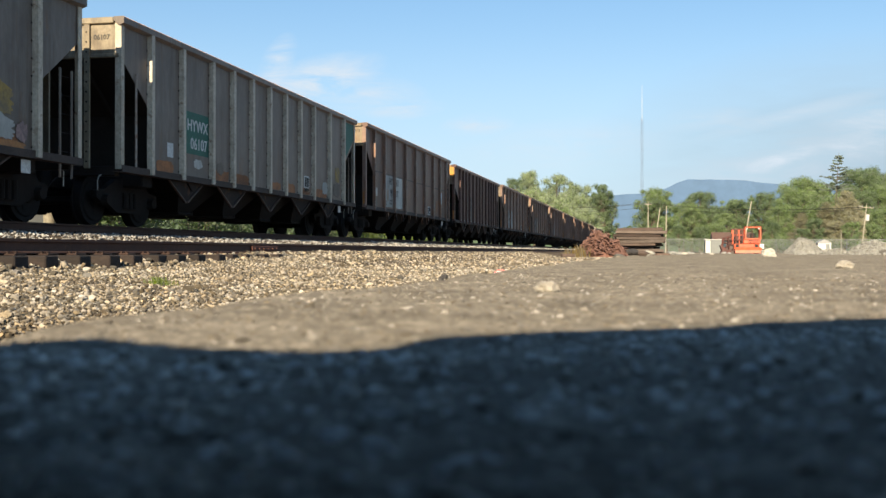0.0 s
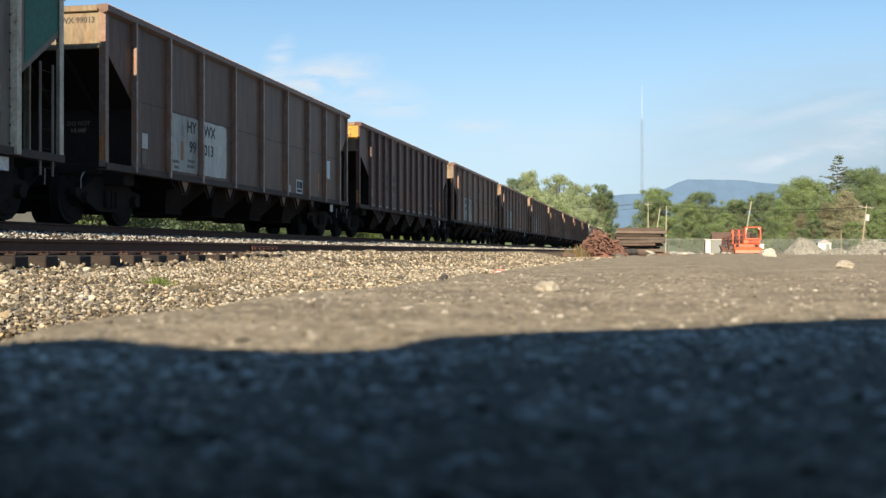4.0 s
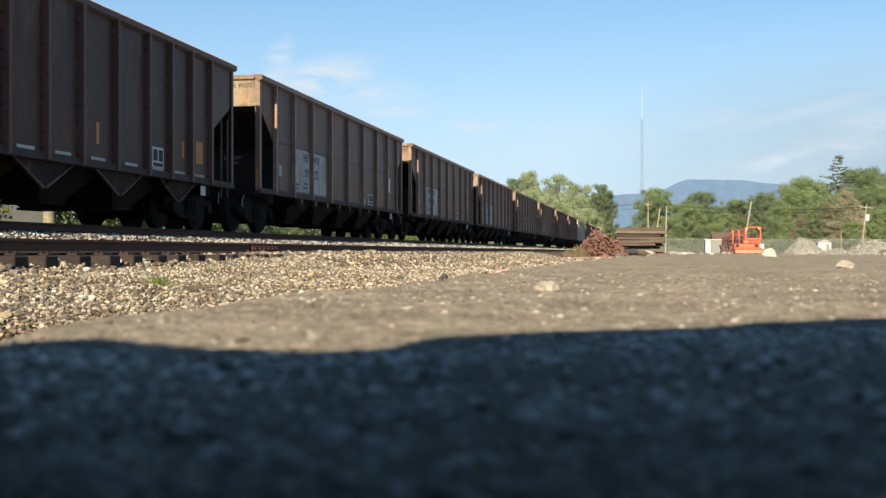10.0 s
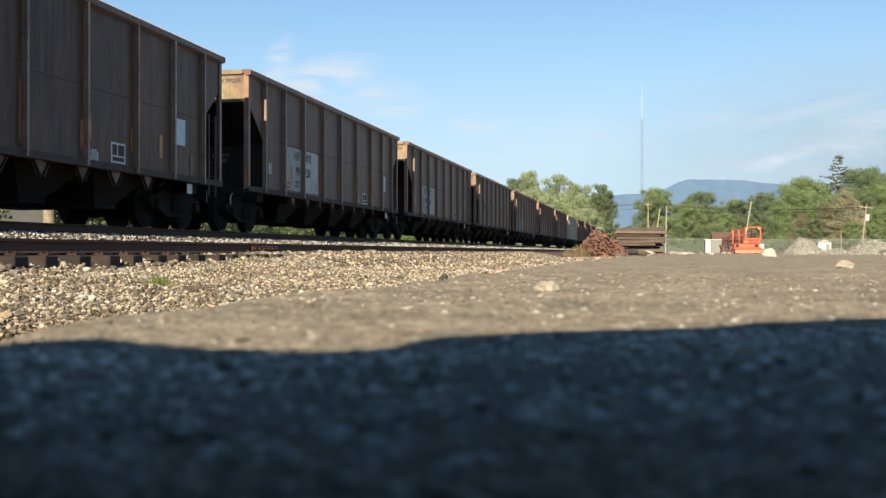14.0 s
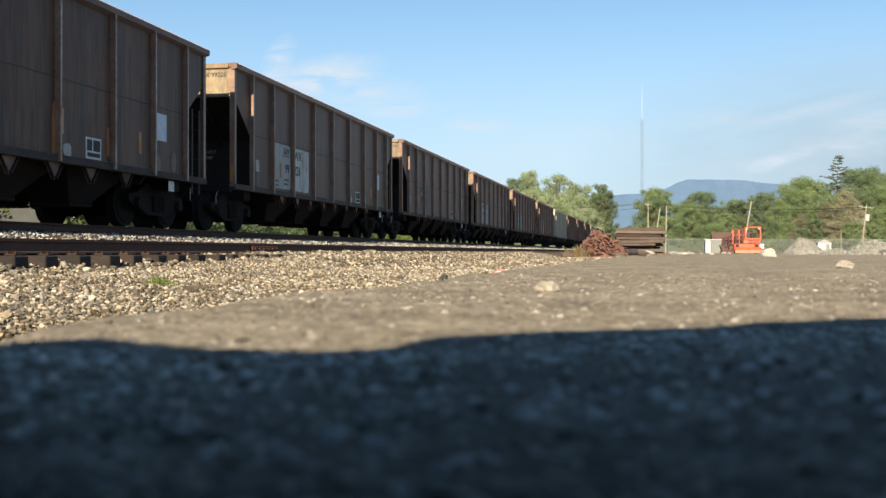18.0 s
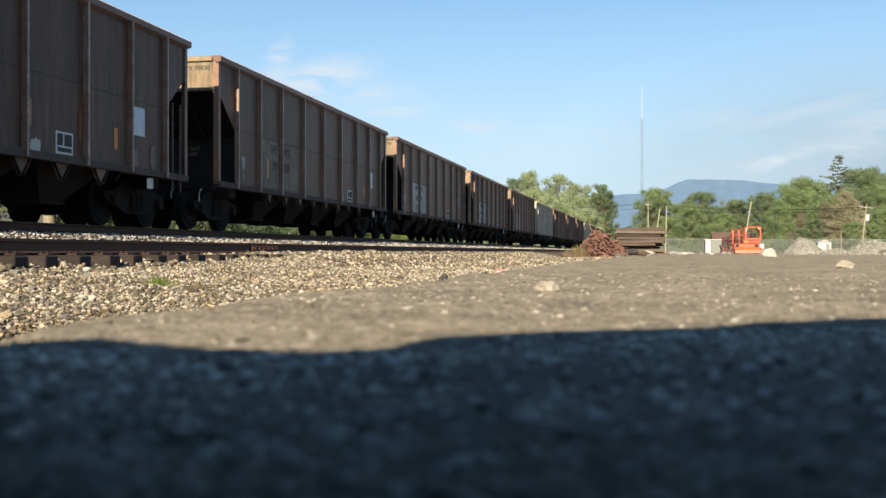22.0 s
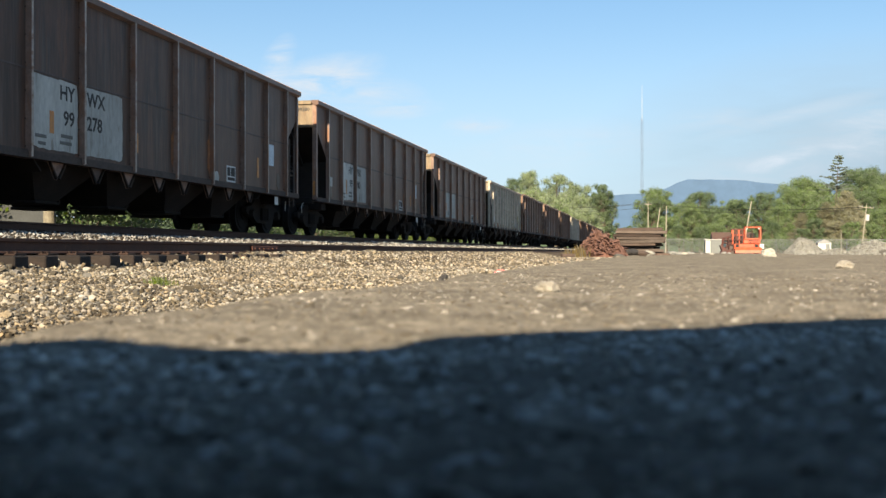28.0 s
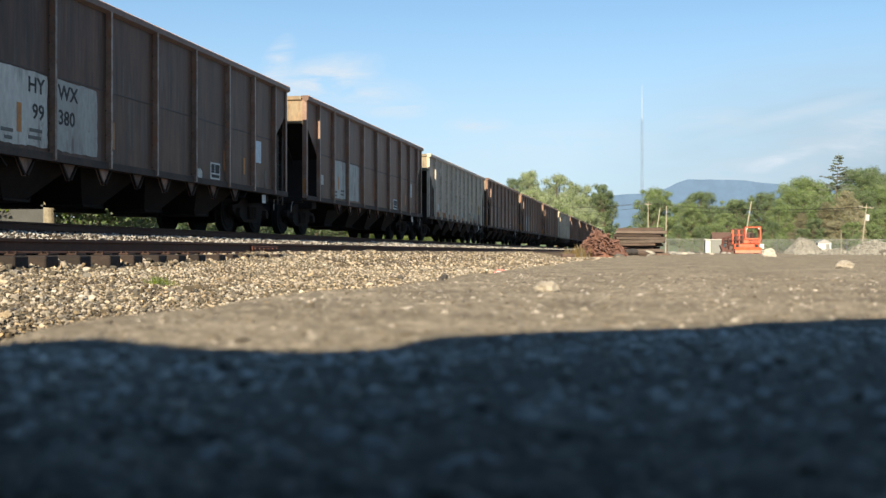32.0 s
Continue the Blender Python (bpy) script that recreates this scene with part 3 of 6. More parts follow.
def lines(*spans):
    out = []
    for a, b, n in spans:
        out += list(np.linspace(a, b, n, endpoint=False))
    return out + [spans[-1][1]]


GX = lines((-4600, -300, 6), (-300, -60, 8), (-60, -14, 12), (-14, -0.75, 120), (-0.75, 1.3, 84), (1.3, 6, 40), (6, 40, 34), (40, 300, 14), (300, 4600, 6))
GY = lines((-4600, -200, 6), (-200, -10, 12), (-10, 0, 12), (0, 3.2, 110), (3.2, 12, 80), (12, 60, 60), (60, 300, 24), (300, 1200, 8), (1200, 4700, 4))
gv = [(x, y, ground_z(x, y)) for y in GY for x in GX]
nx, ny = len(GX), len(GY)
gf = [(j * nx + i, j * nx + i + 1, (j + 1) * nx + i + 1, (j + 1) * nx + i) for j in range(ny - 1) for i in range(nx - 1)]
ground_me = raw_mesh("ground", gv, gf, M["lot"], True)
ground_me.materials.append(M["ballast_bed"])
ground_me.materials.append(M["grass"])
slots = []
for j in range(ny - 1):
    for i in range(nx - 1):
        x, y = (GX[i] + GX[i + 1]) / 2, (GY[j] + GY[j + 1]) / 2
        slots.append(2 if (x < -14 or y > 190 or x > 60) else (1 if x < lot_edge(y) - 0.16 else 0))
ground_me.polygons.foreach_set("material_index", slots)
ground = tagged(new("ground", ground_me), "dusty grey gravel lot beside stone-ballasted railway tracks", "ground", kind="structure")


# ---- loose stones ----
bm = B()
bmesh.ops.create_icosphere(bm, subdivisions=1, radius=1.0)
ICO_V = np.array([v.co[:] for v in bm.verts])
ICO_F = np.array([[v.index for v in f.verts] for f in bm.faces])
bm.free()


def stones_mesh(name, places, sizes, material, flat=0.7, rough=0.28, seed=1):
    """Angular stones, each turned and broken its own way."""
    r = np.random.default_rng(seed)
    n = len(places)
    v = np.repeat(ICO_V[None], n, 0) * (1 + r.uniform(-rough, rough, (n, len(ICO_V), 1)))
    v *= r.uniform(0.6, 1.15, (n, 1, 3)) * np.array([1, 1, flat])
    a = r.uniform(0, 2 * np.pi, n)
    b = r.uniform(-0.6, 0.6, n)
    ca, sa, cb, sb = np.cos(a), np.sin(a), np.cos(b), np.sin(b)
    R = np.zeros((n, 3, 3))
    R[:, 0, 0], R[:, 0, 1], R[:, 0, 2] = ca, -sa * cb, sa * sb
    R[:, 1, 0], R[:, 1, 1], R[:, 1, 2] = sa, ca * cb, -ca * sb
    R[:, 2, 1], R[:, 2, 2] = sb, cb
    v = np.einsum("nij,nkj->nki", R, v) * np.asarray(sizes)[:, None, None] + np.asarray(places)[:, None, :]
    f = ICO_F[None] + (np.arange(n) * len(ICO_V))[:, None, None]
    return raw_mesh(name, v.reshape(-1, 3), f.reshape(-1, 3), material)


def scatter(n, x0, x1, y0, y1, keep, seed, power=1.0):
    r = np.random.default_rng(seed)
    out = []
    while len(out) < n:
        x = r.uniform(x0, x1)
        y = y0 + (y1 - y0) * r.uniform() ** power
        if keep(x, y):
            out.append((x, y, ground_z(x, y)))
    return np.array(out)


def ballast(name, n, x0, x1, y0, y1, keep, seed, lo, hi, power=1.0, lift=0.15, label="pale angular crushed-stone ballast along the track", key="ballast"):
    p = scatter(n, x0, x1, y0, y1, keep, seed, power)
    s = lo + (hi - lo) * np.random.default_rng(seed + 1).uniform(0, 1, n) ** 1.8
    p[:, 2] += s * np.random.default_rng(seed + 2).uniform(lift - 0.5, lift + 0.6, n)
    return tagged(new(name, stones_mesh(name, p, s, M[key], 0.8, 0.50, seed)), label, "ballast", kind="stuff")


ballast("ballast", 72000, -5.6, -2.4, 4.2, 15, lambda x, y: x < lot_edge(y) - 0.1, 11, 0.005, 0.0185, 1.1, 0.4)
ballast("ballast", 34000, -5.6, -0.9, 15, 50, lambda x, y: x < lot_edge(y) - 0.1, 12, 0.009, 0.030, 1.5, 0.3)
ballast("ballast", 12000, -9.5, -8.0, 4, 34, lambda x, y: True, 13, 0.013, 0.032, 1.3, 0.3, "grey-white crushed-stone ballast between the tracks", "ballast_grey")
ballast("ballast", 9000, -9.5, -8.2, 34, 150, lambda x, y: True, 16, 0.020, 0.055, 1.4, 0.5, "grey-white crushed-stone ballast between the tracks", "ballast_grey")
ballast("ballast", 6000, -8.0, -5.5, 4, 30, lambda x, y: abs(abs(x - NEAR_TRACK) - 0.72) > 0.11, 14, 0.014, 0.030, 1.3, 0.0)

ballast("ballast", 220, -5.4, -2.6, 4.3, 12, lambda x, y: x < lot_edge(y) - 0.1, 17, 0.022, 0.042, 1.2, 0.5)
ballast("ballast", 1300, -5.75, -5.3, 4.5, 22, lambda x, y: noise.noise((x * 2.2, y * 1.9, 4.0)) > 0.02, 15, 0.014, 0.032, 1.2, 0.85)

p = scatter(9000, -0.55, 1.1, 0.16, 3.2, lambda x, y: x > lot_edge(y) and abs(x + 0.2 * y) < 0.55 * y + 0.15, 21, 1.3)
s = np.random.default_rng(22).uniform(0.0014, 0.0046, len(p)) * (1 + 0.9 * (np.random.default_rng(23).uniform(size=len(p)) > 0.96))
tagged(new("lot_gravel", stones_mesh("lot_gravel", p, s, M["pebble"], 0.3, seed=24)), "fine pale grit bedded in the grey lot surface", "gravel", kind="stuff")
p = np.concatenate((scatter(2600, -0.75, 0.6, 0.15, 1.15, lambda x, y: x > lot_edge(y) and abs(x + 0.2 * y) < 0.55 * y + 0.1 and y < 0.60 + 0.9 * max(0.0, x + 0.2), 28, 1.1),
                    scatter(1300, -1.4, 1.0, 0.6, 3.2, lambda x, y: x > lot_edge(y) and abs(x + 0.2 * y) < 0.5 * y + 0.1, 38, 1.1)))
s = 0.0014 + 0.0036 * np.random.default_rng(29).uniform(0, 1, len(p)) ** 2.6
p[:, 2] -= 0.2 * s
more = scatter(1300, -0.5, 0.4, 0.15, 0.95, lambda x, y: x > lot_edge(y) and abs(x + 0.2 * y) < 0.55 * y + 0.1 and y < 0.56 + 0.9 * max(0.0, x + 0.2), 48, 1.0)
p = np.concatenate((p, more))
s = np.concatenate((s, 0.0022 + 0.0040 * np.random.default_rng(49).uniform(0, 1, len(more)) ** 2.0))
tagged(new("lot_gravel", stones_mesh("lot_gravel", p, s, M["pale_pebble"], 0.6, seed=30)), "pale chips of stone bedded in the lot surface", "gravel", kind="stuff")
p = scatter(5000, -2.5, 6, 3.0, 22, lambda x, y: x > lot_edge(y) and -0.62 * y - 0.1 < x < 0.3 * y + 0.3, 25, 1.2)
s = np.random.default_rng(26).uniform(0.002, 0.0060, len(p))
tagged(new("lot_gravel", stones_mesh("lot_gravel", p, s, M["pebble"], 0.4, seed=27)), "small pale stones scattered over the lot", "gravel", kind="stuff")
p = scatter(5000, -3.0, 12, 2.6, 34, lambda x, y: x > lot_edge(y) and -0.62 * y - 0.1 < x < 0.3 * y + 0.3, 35, 1.5)
s = (0.0016 + 0.0044 * np.random.default_rng(36).uniform(0, 1, len(p)) ** 2.5) * (0.7 + p[:, 1] / 22)
tagged(new("lot_gravel", stones_mesh("lot_gravel", p, s, M["pebble"], 0.5, seed=37)), "pale chips of stone strewn over the lot", "gravel", kind="stuff")


# ---- tracks ----
def rail_mesh(length):
    out = [(-0.035, 0.147), (-0.037, 0.118), (-0.010, 0.106), (-0.009, 0.030), (-0.068, 0.012), (-0.068, 0.0),
           (0.068, 0.0), (0.068, 0.012), (0.009, 0.030), (0.010, 0.106), (0.037, 0.118), (0.035, 0.147)]
    bm = prism(B(), out, "y", 0, length)
    me = mesh_of("rail", bm, M["rail_side"])
    me.materials.append(M["rail_top"])
    for f in me.polygons:
        if f.normal.z > 0.9 and f.center.z > 0.14:
            f.material_index = 1
    return me


def tie_mesh():
    bm = B()
    box(bm, -1.3, 1.3, -0.115, 0.115, -0.178, 0.0, 0.012)
    for v in bm.verts:
        v.co += Vector((0.012 * noise.noise(v.co * 3), 0.008 * noise.noise(v.co * 5 + Vector((4, 0, 0))), 0.006 * noise.noise(v.co * 6)))
    return mesh_of("tie", bm, M["tie"])


def plate_mesh():
    bm = box(B(), -0.18, 0.18, -0.095, 0.095, 0.0, 0.018, 0.004)
    for sx, sy in ((-0.085, -0.06), (0.085, 0.06), (-0.085, 0.06), (0.085, -0.06)):
        box(bm, sx - 0.010, sx + 0.010, sy - 0.009, sy + 0.009, 0.012, 0.026)
        box(bm, sx - 0.017, sx + 0.017, sy - 0.013, sy + 0.013, 0.026, 0.038, 0.004)
    return mesh_of("tie_plate", bm, M["plate"])


TIE_ME, PLATE_ME = tie_mesh(), plate_mesh()


def track(x, top, y0, y1, label, detail_from, detail_to, far_step=0.533):
    t = thing("railway_track", pose(x, 0, 0), label, "railway track", kind="structure")
    base = top - RAIL_H
    seg = 12.0
    k = 0
    y = y0
    while y < y1:
        ln = min(seg, y1 - y) if y < 60 else y1 - y
        for side in (-1, 1):
            ob = part("rail", rail_mesh(ln - 0.006), None, t)
            ob.location = (side * 0.7525, y, base)
        y += ln
    r = random.Random(3)
    rest = []
    y = y0 + 0.64
    while y < y1:
        j = r.uniform(-0.025, 0.025)
        if detail_from < y < detail_to:
            ob = part("tie", TIE_ME, None, t)
            ob.location, ob.rotation_euler = (r.uniform(-0.05, 0.05), y + j, base - 0.016), (0, 0, r.uniform(-0.015, 0.015))
            for side in (-1, 1):
                po = part("tie_plate", PLATE_ME, None, ob)
                po.location = (side * 0.7525 - ob.location.x, 0, -0.001)
        elif y < 140:
            rest.append(y + j)
        y += far_step
    bm = B()
    for yy in rest:
        box(bm, -1.3, 1.3, yy - 0.115, yy + 0.115, base - 0.19, base - 0.016)
    tagged(part("ties", bm, M["tie"], t), kind="stuff")
    return t


near_track = track(NEAR_TRACK, NEAR_RAIL_TOP, -204, 900, "rusty little-used railway track with dark wooden ties", 4.0, 40.0)
main_track = track(MAIN_TRACK, MAIN_RAIL_TOP, -204, 900, "main railway track with polished rails on a raised ballast bed", 4.0, 30.0)
# a rail joint with its fishplate and bolts
bm = B()
box(bm, 0.012, 0.050, -0.55, 0.55, 0.030, 0.104, 0.006)
for yb in (-0.46, -0.28, -0.10, 0.10, 0.28, 0.46):
    rod(bm, (0.045, yb, 0.066), (0.068, yb, 0.066), 0.013, sides=6)
joint = part("fishplate", bm, M["joint_bar"], near_track, "rust-red bolted joint bar")
joint.location = (0.7525, 15.45, NEAR_RAIL_TOP - RAIL_H)


# ---- the coal train ----
RADIUS = 0.457
W = 1.575


def shared(fn):
    store = {}
    def call(*a):
        if a not in store:
            store[a] = fn(*a)
        return store[a]
    return call


@shared
def truck_frame():
    o = [(-1.15, 0.50), (-1.15, 0.62), (-0.85, 0.66), (-0.45, 0.86), (0.45, 0.86), (0.85, 0.66), (1.15, 0.62), (1.15, 0.50), (0.95, 0.38), (0.78, 0.40),
         (0.42, 0.24), (-0.42, 0.24), (-0.78, 0.40), (-0.95, 0.38)]
    bm = prism(B(), o, "x", -0.06, 0.06)
    for y in (-0.87, 0.87):
        rod(bm, (0.04, y, RADIUS), (0.16, y, RADIUS), 0.125, 0.10, 10)
    for y in (-0.16, 0, 0.16):
        rod(bm, (0.0, y, 0.30), (0.0, y, 0.66), 0.07, sides=8)
        rod(bm, (0.09, y, 0.32), (0.09, y, 0.62), 0.06, sides=8)
    return mesh_of("side_frame", bm, M["under"])


@shared
def bolster():
    bm = box(B(), -1.05, 1.05, -0.22, 0.22, 0.42, 0.74, 0.03)
    for y in (-0.42, 0.42):
        box(bm, -0.66, 0.66, y - 0.04, y + 0.04, 0.24, 0.40, 0.01)
        box(bm, -0.5, 0.5, y - 0.03, y + 0.03, 0.44, 0.62, 0.01)
    return mesh_of("bolster", bm, M["under"])


@shared
def wheelset():
    bm = B()
    rod(bm, (-1.0, 0, 0), (1.0, 0, 0), 0.075, sides=10)
    for s in (-1, 1):
        x = s * 0.7525
        rod(bm, (x - s * 0.055, 0, 0), (x + s * 0.075, 0, 0), RADIUS, RADIUS - 0.006, 28)
        rod(bm, (x - s * 0.085, 0, 0), (x - s * 0.055, 0, 0), RADIUS + 0.026, sides=28)
        rod(bm, (x + s * 0.07, 0, 0), (x + s * 0.10, 0, 0), RADIUS - 0.07, RADIUS - 0.10, 24)
        rod(bm, (x + s * 0.08, 0, 0), (x + s * 0.14, 0, 0), 0.16, 0.14, 12)
        for k in range(4):
            a = k * math.pi / 2
            c, sn = math.cos(a), math.sin(a)
            rod(bm, (x + s * 0.09, c * 0.24, sn * 0.24), (x + s * 0.106, c * 0.24, sn * 0.24), 0.05, sides=8)
    return mesh_of("wheelset", bm, M["wheel"])


@shared
def coupler(sign):
    bm = B()
    box(bm, -0.09, 0.09, *sorted((0, sign * 0.45)), 0.80, 0.98, 0.02)
    box(bm, -0.16, 0.16, *sorted((sign * 0.42, sign * 0.72)), 0.74, 1.02, 0.04)
    box(bm, -0.25, 0.25, *sorted((-sign * 0.05, sign * 0.03)), 0.70, 1.08, 0.02)
    return mesh_of("coupler", bm, M["under"])


@shared
def hose(sign):
    bm = B()
    pts = [(0.42, sign * 0.1, 0.85), (0.44, sign * 0.32, 0.74), (0.40, sign * 0.5, 0.56), (0.30, sign * 0.66, 0.46), (0.2, sign * 0.78, 0.50)]
    for a, b in zip(pts, pts[1:]):
        rod(bm, a, b, 0.018, sides=8)
    rod(bm, pts[-1], (0.15, sign * 0.84, 0.54), 0.04, sides=8)
    return mesh_of("brake_hose", bm, M["under"])


@shared
def rib_mesh(width, depth, z0, z1, key):
    taper = 0.02 if width > 0.1 else 0.004
    o = [(0, -width / 2), (depth, -width / 2 + taper), (depth, width / 2 - taper), (0, width / 2)]
    bm = prism(B(), o, "z", z0, z1)
    z = z0 + 0.15
    head, gap = (0.019, 0.27) if width > 0.1 else (0.011, 0.42)
    while z < z1 - 0.1:
        for s in (-1, 1):
            rod(bm, (-0.0, s * (width / 2 + head), z), (0.010, s * (width / 2 + head), z), head, sides=5)
        z += gap
    me = mesh_of("rib", bm, M[key])
    me.materials.append(M["under"])
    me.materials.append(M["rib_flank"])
    # brown ribs: outer face keeps the painted-in skylight, flanks the rusty brown
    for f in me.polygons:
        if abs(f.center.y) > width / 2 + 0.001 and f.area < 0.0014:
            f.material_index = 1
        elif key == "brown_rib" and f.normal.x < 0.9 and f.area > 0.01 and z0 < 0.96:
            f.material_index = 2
    return me


@shared
def side_sheet(L, top, end_low, first, inner_low, key):
    o = [(0.0, end_low), (0.0, top), (L, top), (L, end_low), (L - first, inner_low), (L - first, 0.98), (first, 0.98), (first, inner_low)]
    bm = prism(B(), o, "x", -0.012, 0.0)
    return mesh_of("side_sheet", bm, M[key])


@shared
def seam_mesh(a, b):
    # thin strip drawn dark as the lap's shadow line
    bm = box(B(), 0.0, 0.007, a, b, 2.266, 2.296, 0.002)
    return mesh_of("seam", bm, M["seam"])


@shared
def top_chord(L, top, key):
    o = [(-0.10, top - 0.04), (-0.10, top + 0.03), (0.085, top + 0.03), (0.10, top + 0.015), (0.10, top - 0.09), (0.02, top - 0.12), (0.0, top - 0.12)]
    bm = prism(B(), o, "y", -0.06, L + 0.06)
    return mesh_of("top_chord", bm, M[key])


@shared
def end_chord(top, key):
    return mesh_of("end_chord", box(B(), -W + 0.11, W - 0.11, -0.055, 0.08, top - 0.085, top + 0.025, 0.012), M[key])


@shared
def end_panel(top, low, key):
    bm = box(B(), -W + 0.015, W - 0.015, 0.0, 0.014, low, top - 0.085)
    box(bm, -W + 0.02, W - 0.02, -0.05, 0.0, low - 0.02, low + 0.05, 0.01)
    return mesh_of("end_panel", bm, M[key])


@shared
def end_post(top):
    bm = box(B(), -0.055, 0.055, -0.06, -0.012, 1.0, top - 0.09, 0.008)
    me = mesh_of("end_post", bm, M["pale_end"])
    me.materials.append(M["under"])
    k = len(me.polygons)
    bm = B()
    bm.from_mesh(me)
    for i in range(14):
        z = 1.12 + i * (top - 1.35) / 13
        rod(bm, (0.0, -0.066, z), (0.0, -0.058, z), 0.018, sides=6)
    bm.to_mesh(me)
    bm.free()
    for f in me.polygons:
        f.material_index = 1 if f.index >= k else 0
    return me


@shared
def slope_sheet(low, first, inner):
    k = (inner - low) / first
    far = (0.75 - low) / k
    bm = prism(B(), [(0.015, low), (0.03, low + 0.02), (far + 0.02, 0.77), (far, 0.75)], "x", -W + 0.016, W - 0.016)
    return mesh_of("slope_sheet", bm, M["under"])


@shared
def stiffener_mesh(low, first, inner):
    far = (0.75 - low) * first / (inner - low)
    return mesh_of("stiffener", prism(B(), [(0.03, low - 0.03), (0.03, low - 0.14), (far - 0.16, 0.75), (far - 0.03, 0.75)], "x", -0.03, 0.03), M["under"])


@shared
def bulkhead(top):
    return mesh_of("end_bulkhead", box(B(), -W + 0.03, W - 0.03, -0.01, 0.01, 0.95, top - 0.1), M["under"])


@shared
def post_mark():
    return mesh_of("reflector", box(B(), -0.03, 0.03, -0.003, 0.003, -0.2, 0.2), M["orange_mark"])


@shared
def lever(sign):
    bm = B()
    pts = [(0.0, sign * 0.03, 0.88), (0.0, sign * 0.10, 0.86), (-0.02, sign * 0.13, 0.76), (-0.02, sign * 0.12, 0.60)]
    for a, b in zip(pts, pts[1:]):
        rod(bm, a, b, 0.010, sides=6)
    # off-white material holds the sun's glint on this thin rod
    return mesh_of("cut_lever", bm, M["white_panel"])


@shared
def corner_post(top, key):
    bm = prism(B(), [(-0.09, -0.02), (0.03, -0.02), (0.03, 0.09), (0.012, 0.09), (0.012, 0.0), (-0.09, 0.0)], "z", 0.98, top - 0.05)
    z = 1.1
    while z < top - 0.15:
        rod(bm, (-0.03, -0.026, z), (-0.03, -0.018, z), 0.013, sides=5)
        z += 0.30
    return mesh_of("corner_post", bm, M[key])


@shared
def side_sill(L, key):
    o = [(-0.14, 0.93), (-0.14, 0.945), (0.035, 0.945), (0.035, 1.05), (0.055, 1.05), (0.055, 0.93)]
    return mesh_of("side_sill", prism(B(), o, "y", -0.02, L + 0.02), M[key])


@shared
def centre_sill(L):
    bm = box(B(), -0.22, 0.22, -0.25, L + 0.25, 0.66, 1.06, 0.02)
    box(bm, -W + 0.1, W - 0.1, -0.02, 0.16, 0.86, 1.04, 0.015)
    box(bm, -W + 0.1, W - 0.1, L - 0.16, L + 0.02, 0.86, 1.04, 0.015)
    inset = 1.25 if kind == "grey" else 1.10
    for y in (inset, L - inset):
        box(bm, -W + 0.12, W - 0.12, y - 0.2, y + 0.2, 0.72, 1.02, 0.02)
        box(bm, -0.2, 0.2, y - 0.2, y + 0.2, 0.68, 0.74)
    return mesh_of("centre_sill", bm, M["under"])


@shared
def bay_mesh(length):
    """One pair of hopper chutes that narrow to the outlet gates."""
    bm = B()
    for s in (-1, 1):
        x0, x1 = (0.24, W - 0.22) if s > 0 else (-W + 0.22, -0.24)
        top = [(x0, -length / 2, 0.94), (x1, -length / 2, 0.94), (x1, length / 2, 0.94), (x0, length / 2, 0.94)]
        xa, xb = (0.26, 0.95) if s > 0 else (-0.95, -0.26)
        low = [(xa, -0.30, 0.34), (xb, -0.30, 0.34), (xb, 0.30, 0.34), (xa, 0.30, 0.34)]
        tv, lv = [bm.verts.new(p) for p in top], [bm.verts.new(p) for p in low]
        bm.faces.new(tv[::-1])
        bm.faces.new(lv)
        for i in range(4):
            bm.faces.new((tv[i], tv[(i + 1) % 4], lv[(i + 1) % 4], lv[i]))
    bmesh.ops.recalc_face_normals(bm, faces=bm.faces)
    for s in (-1, 1):
        box(bm, *sorted((s * 0.22, s * 1.0)), -0.36, 0.36, 0.30, 0.35, 0.01)
        rod(bm, (s * 0.3, 0.38, 0.36), (s * 0.98, 0.38, 0.36), 0.03, sides=6)
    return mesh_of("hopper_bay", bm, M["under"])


@shared
def gusset_mesh(half, low):
    """A triangular web plate between two chutes, with flanged edges."""
    bm = prism(B(), [(-half, 0.93), (half, 0.93), (0.05, low), (-0.05, low)], "x", -0.008, 0.008)
    for s in (-1, 1):
        prism(bm, [(s * half, 0.93), (s * (half - 0.025), 0.93), (s * 0.02, low + 0.02), (s * 0.05, low)], "x", 0.008, 0.05)
    me = mesh_of("web_plate", bm, M["bay" if half > 0.5 else "web_lit"])
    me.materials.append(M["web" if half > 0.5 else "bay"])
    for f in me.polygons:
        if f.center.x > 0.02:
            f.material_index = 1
    return me


@shared
def ladder_mesh(low, top, n, key):
    bm = B()
    for y in (-0.17, 0.17):
        rod(bm, (0.0, y, low), (0.0, y, top), 0.020, sides=6)
    for k in range(n):
        z = low + 0.12 + k * (top - low - 0.24) / (n - 1)
        rod(bm, (-0.03, -0.17, z), (-0.03, 0.17, z), 0.008, sides=5)
    me = mesh_of("ladder", bm, M[key])
    me.materials.append(M["under"])
    for f in me.polygons:
        if abs(f.center.y) < 0.16 and f.center.x < -0.02:
            f.material_index = 1
    return me


@shared
def grab_mesh(h):
    bm = B()
    rod(bm, (0.09, 0, 0), (0.09, 0, h), 0.02, sides=6)
    rod(bm, (-0.02, 0, 0.02), (0.09, 0, 0.02), 0.015, sides=6)
    rod(bm, (-0.02, 0, h - 0.02), (0.09, 0, h - 0.02), 0.015, sides=6)
    return mesh_of("grab_iron", bm, M["brown_rib"])


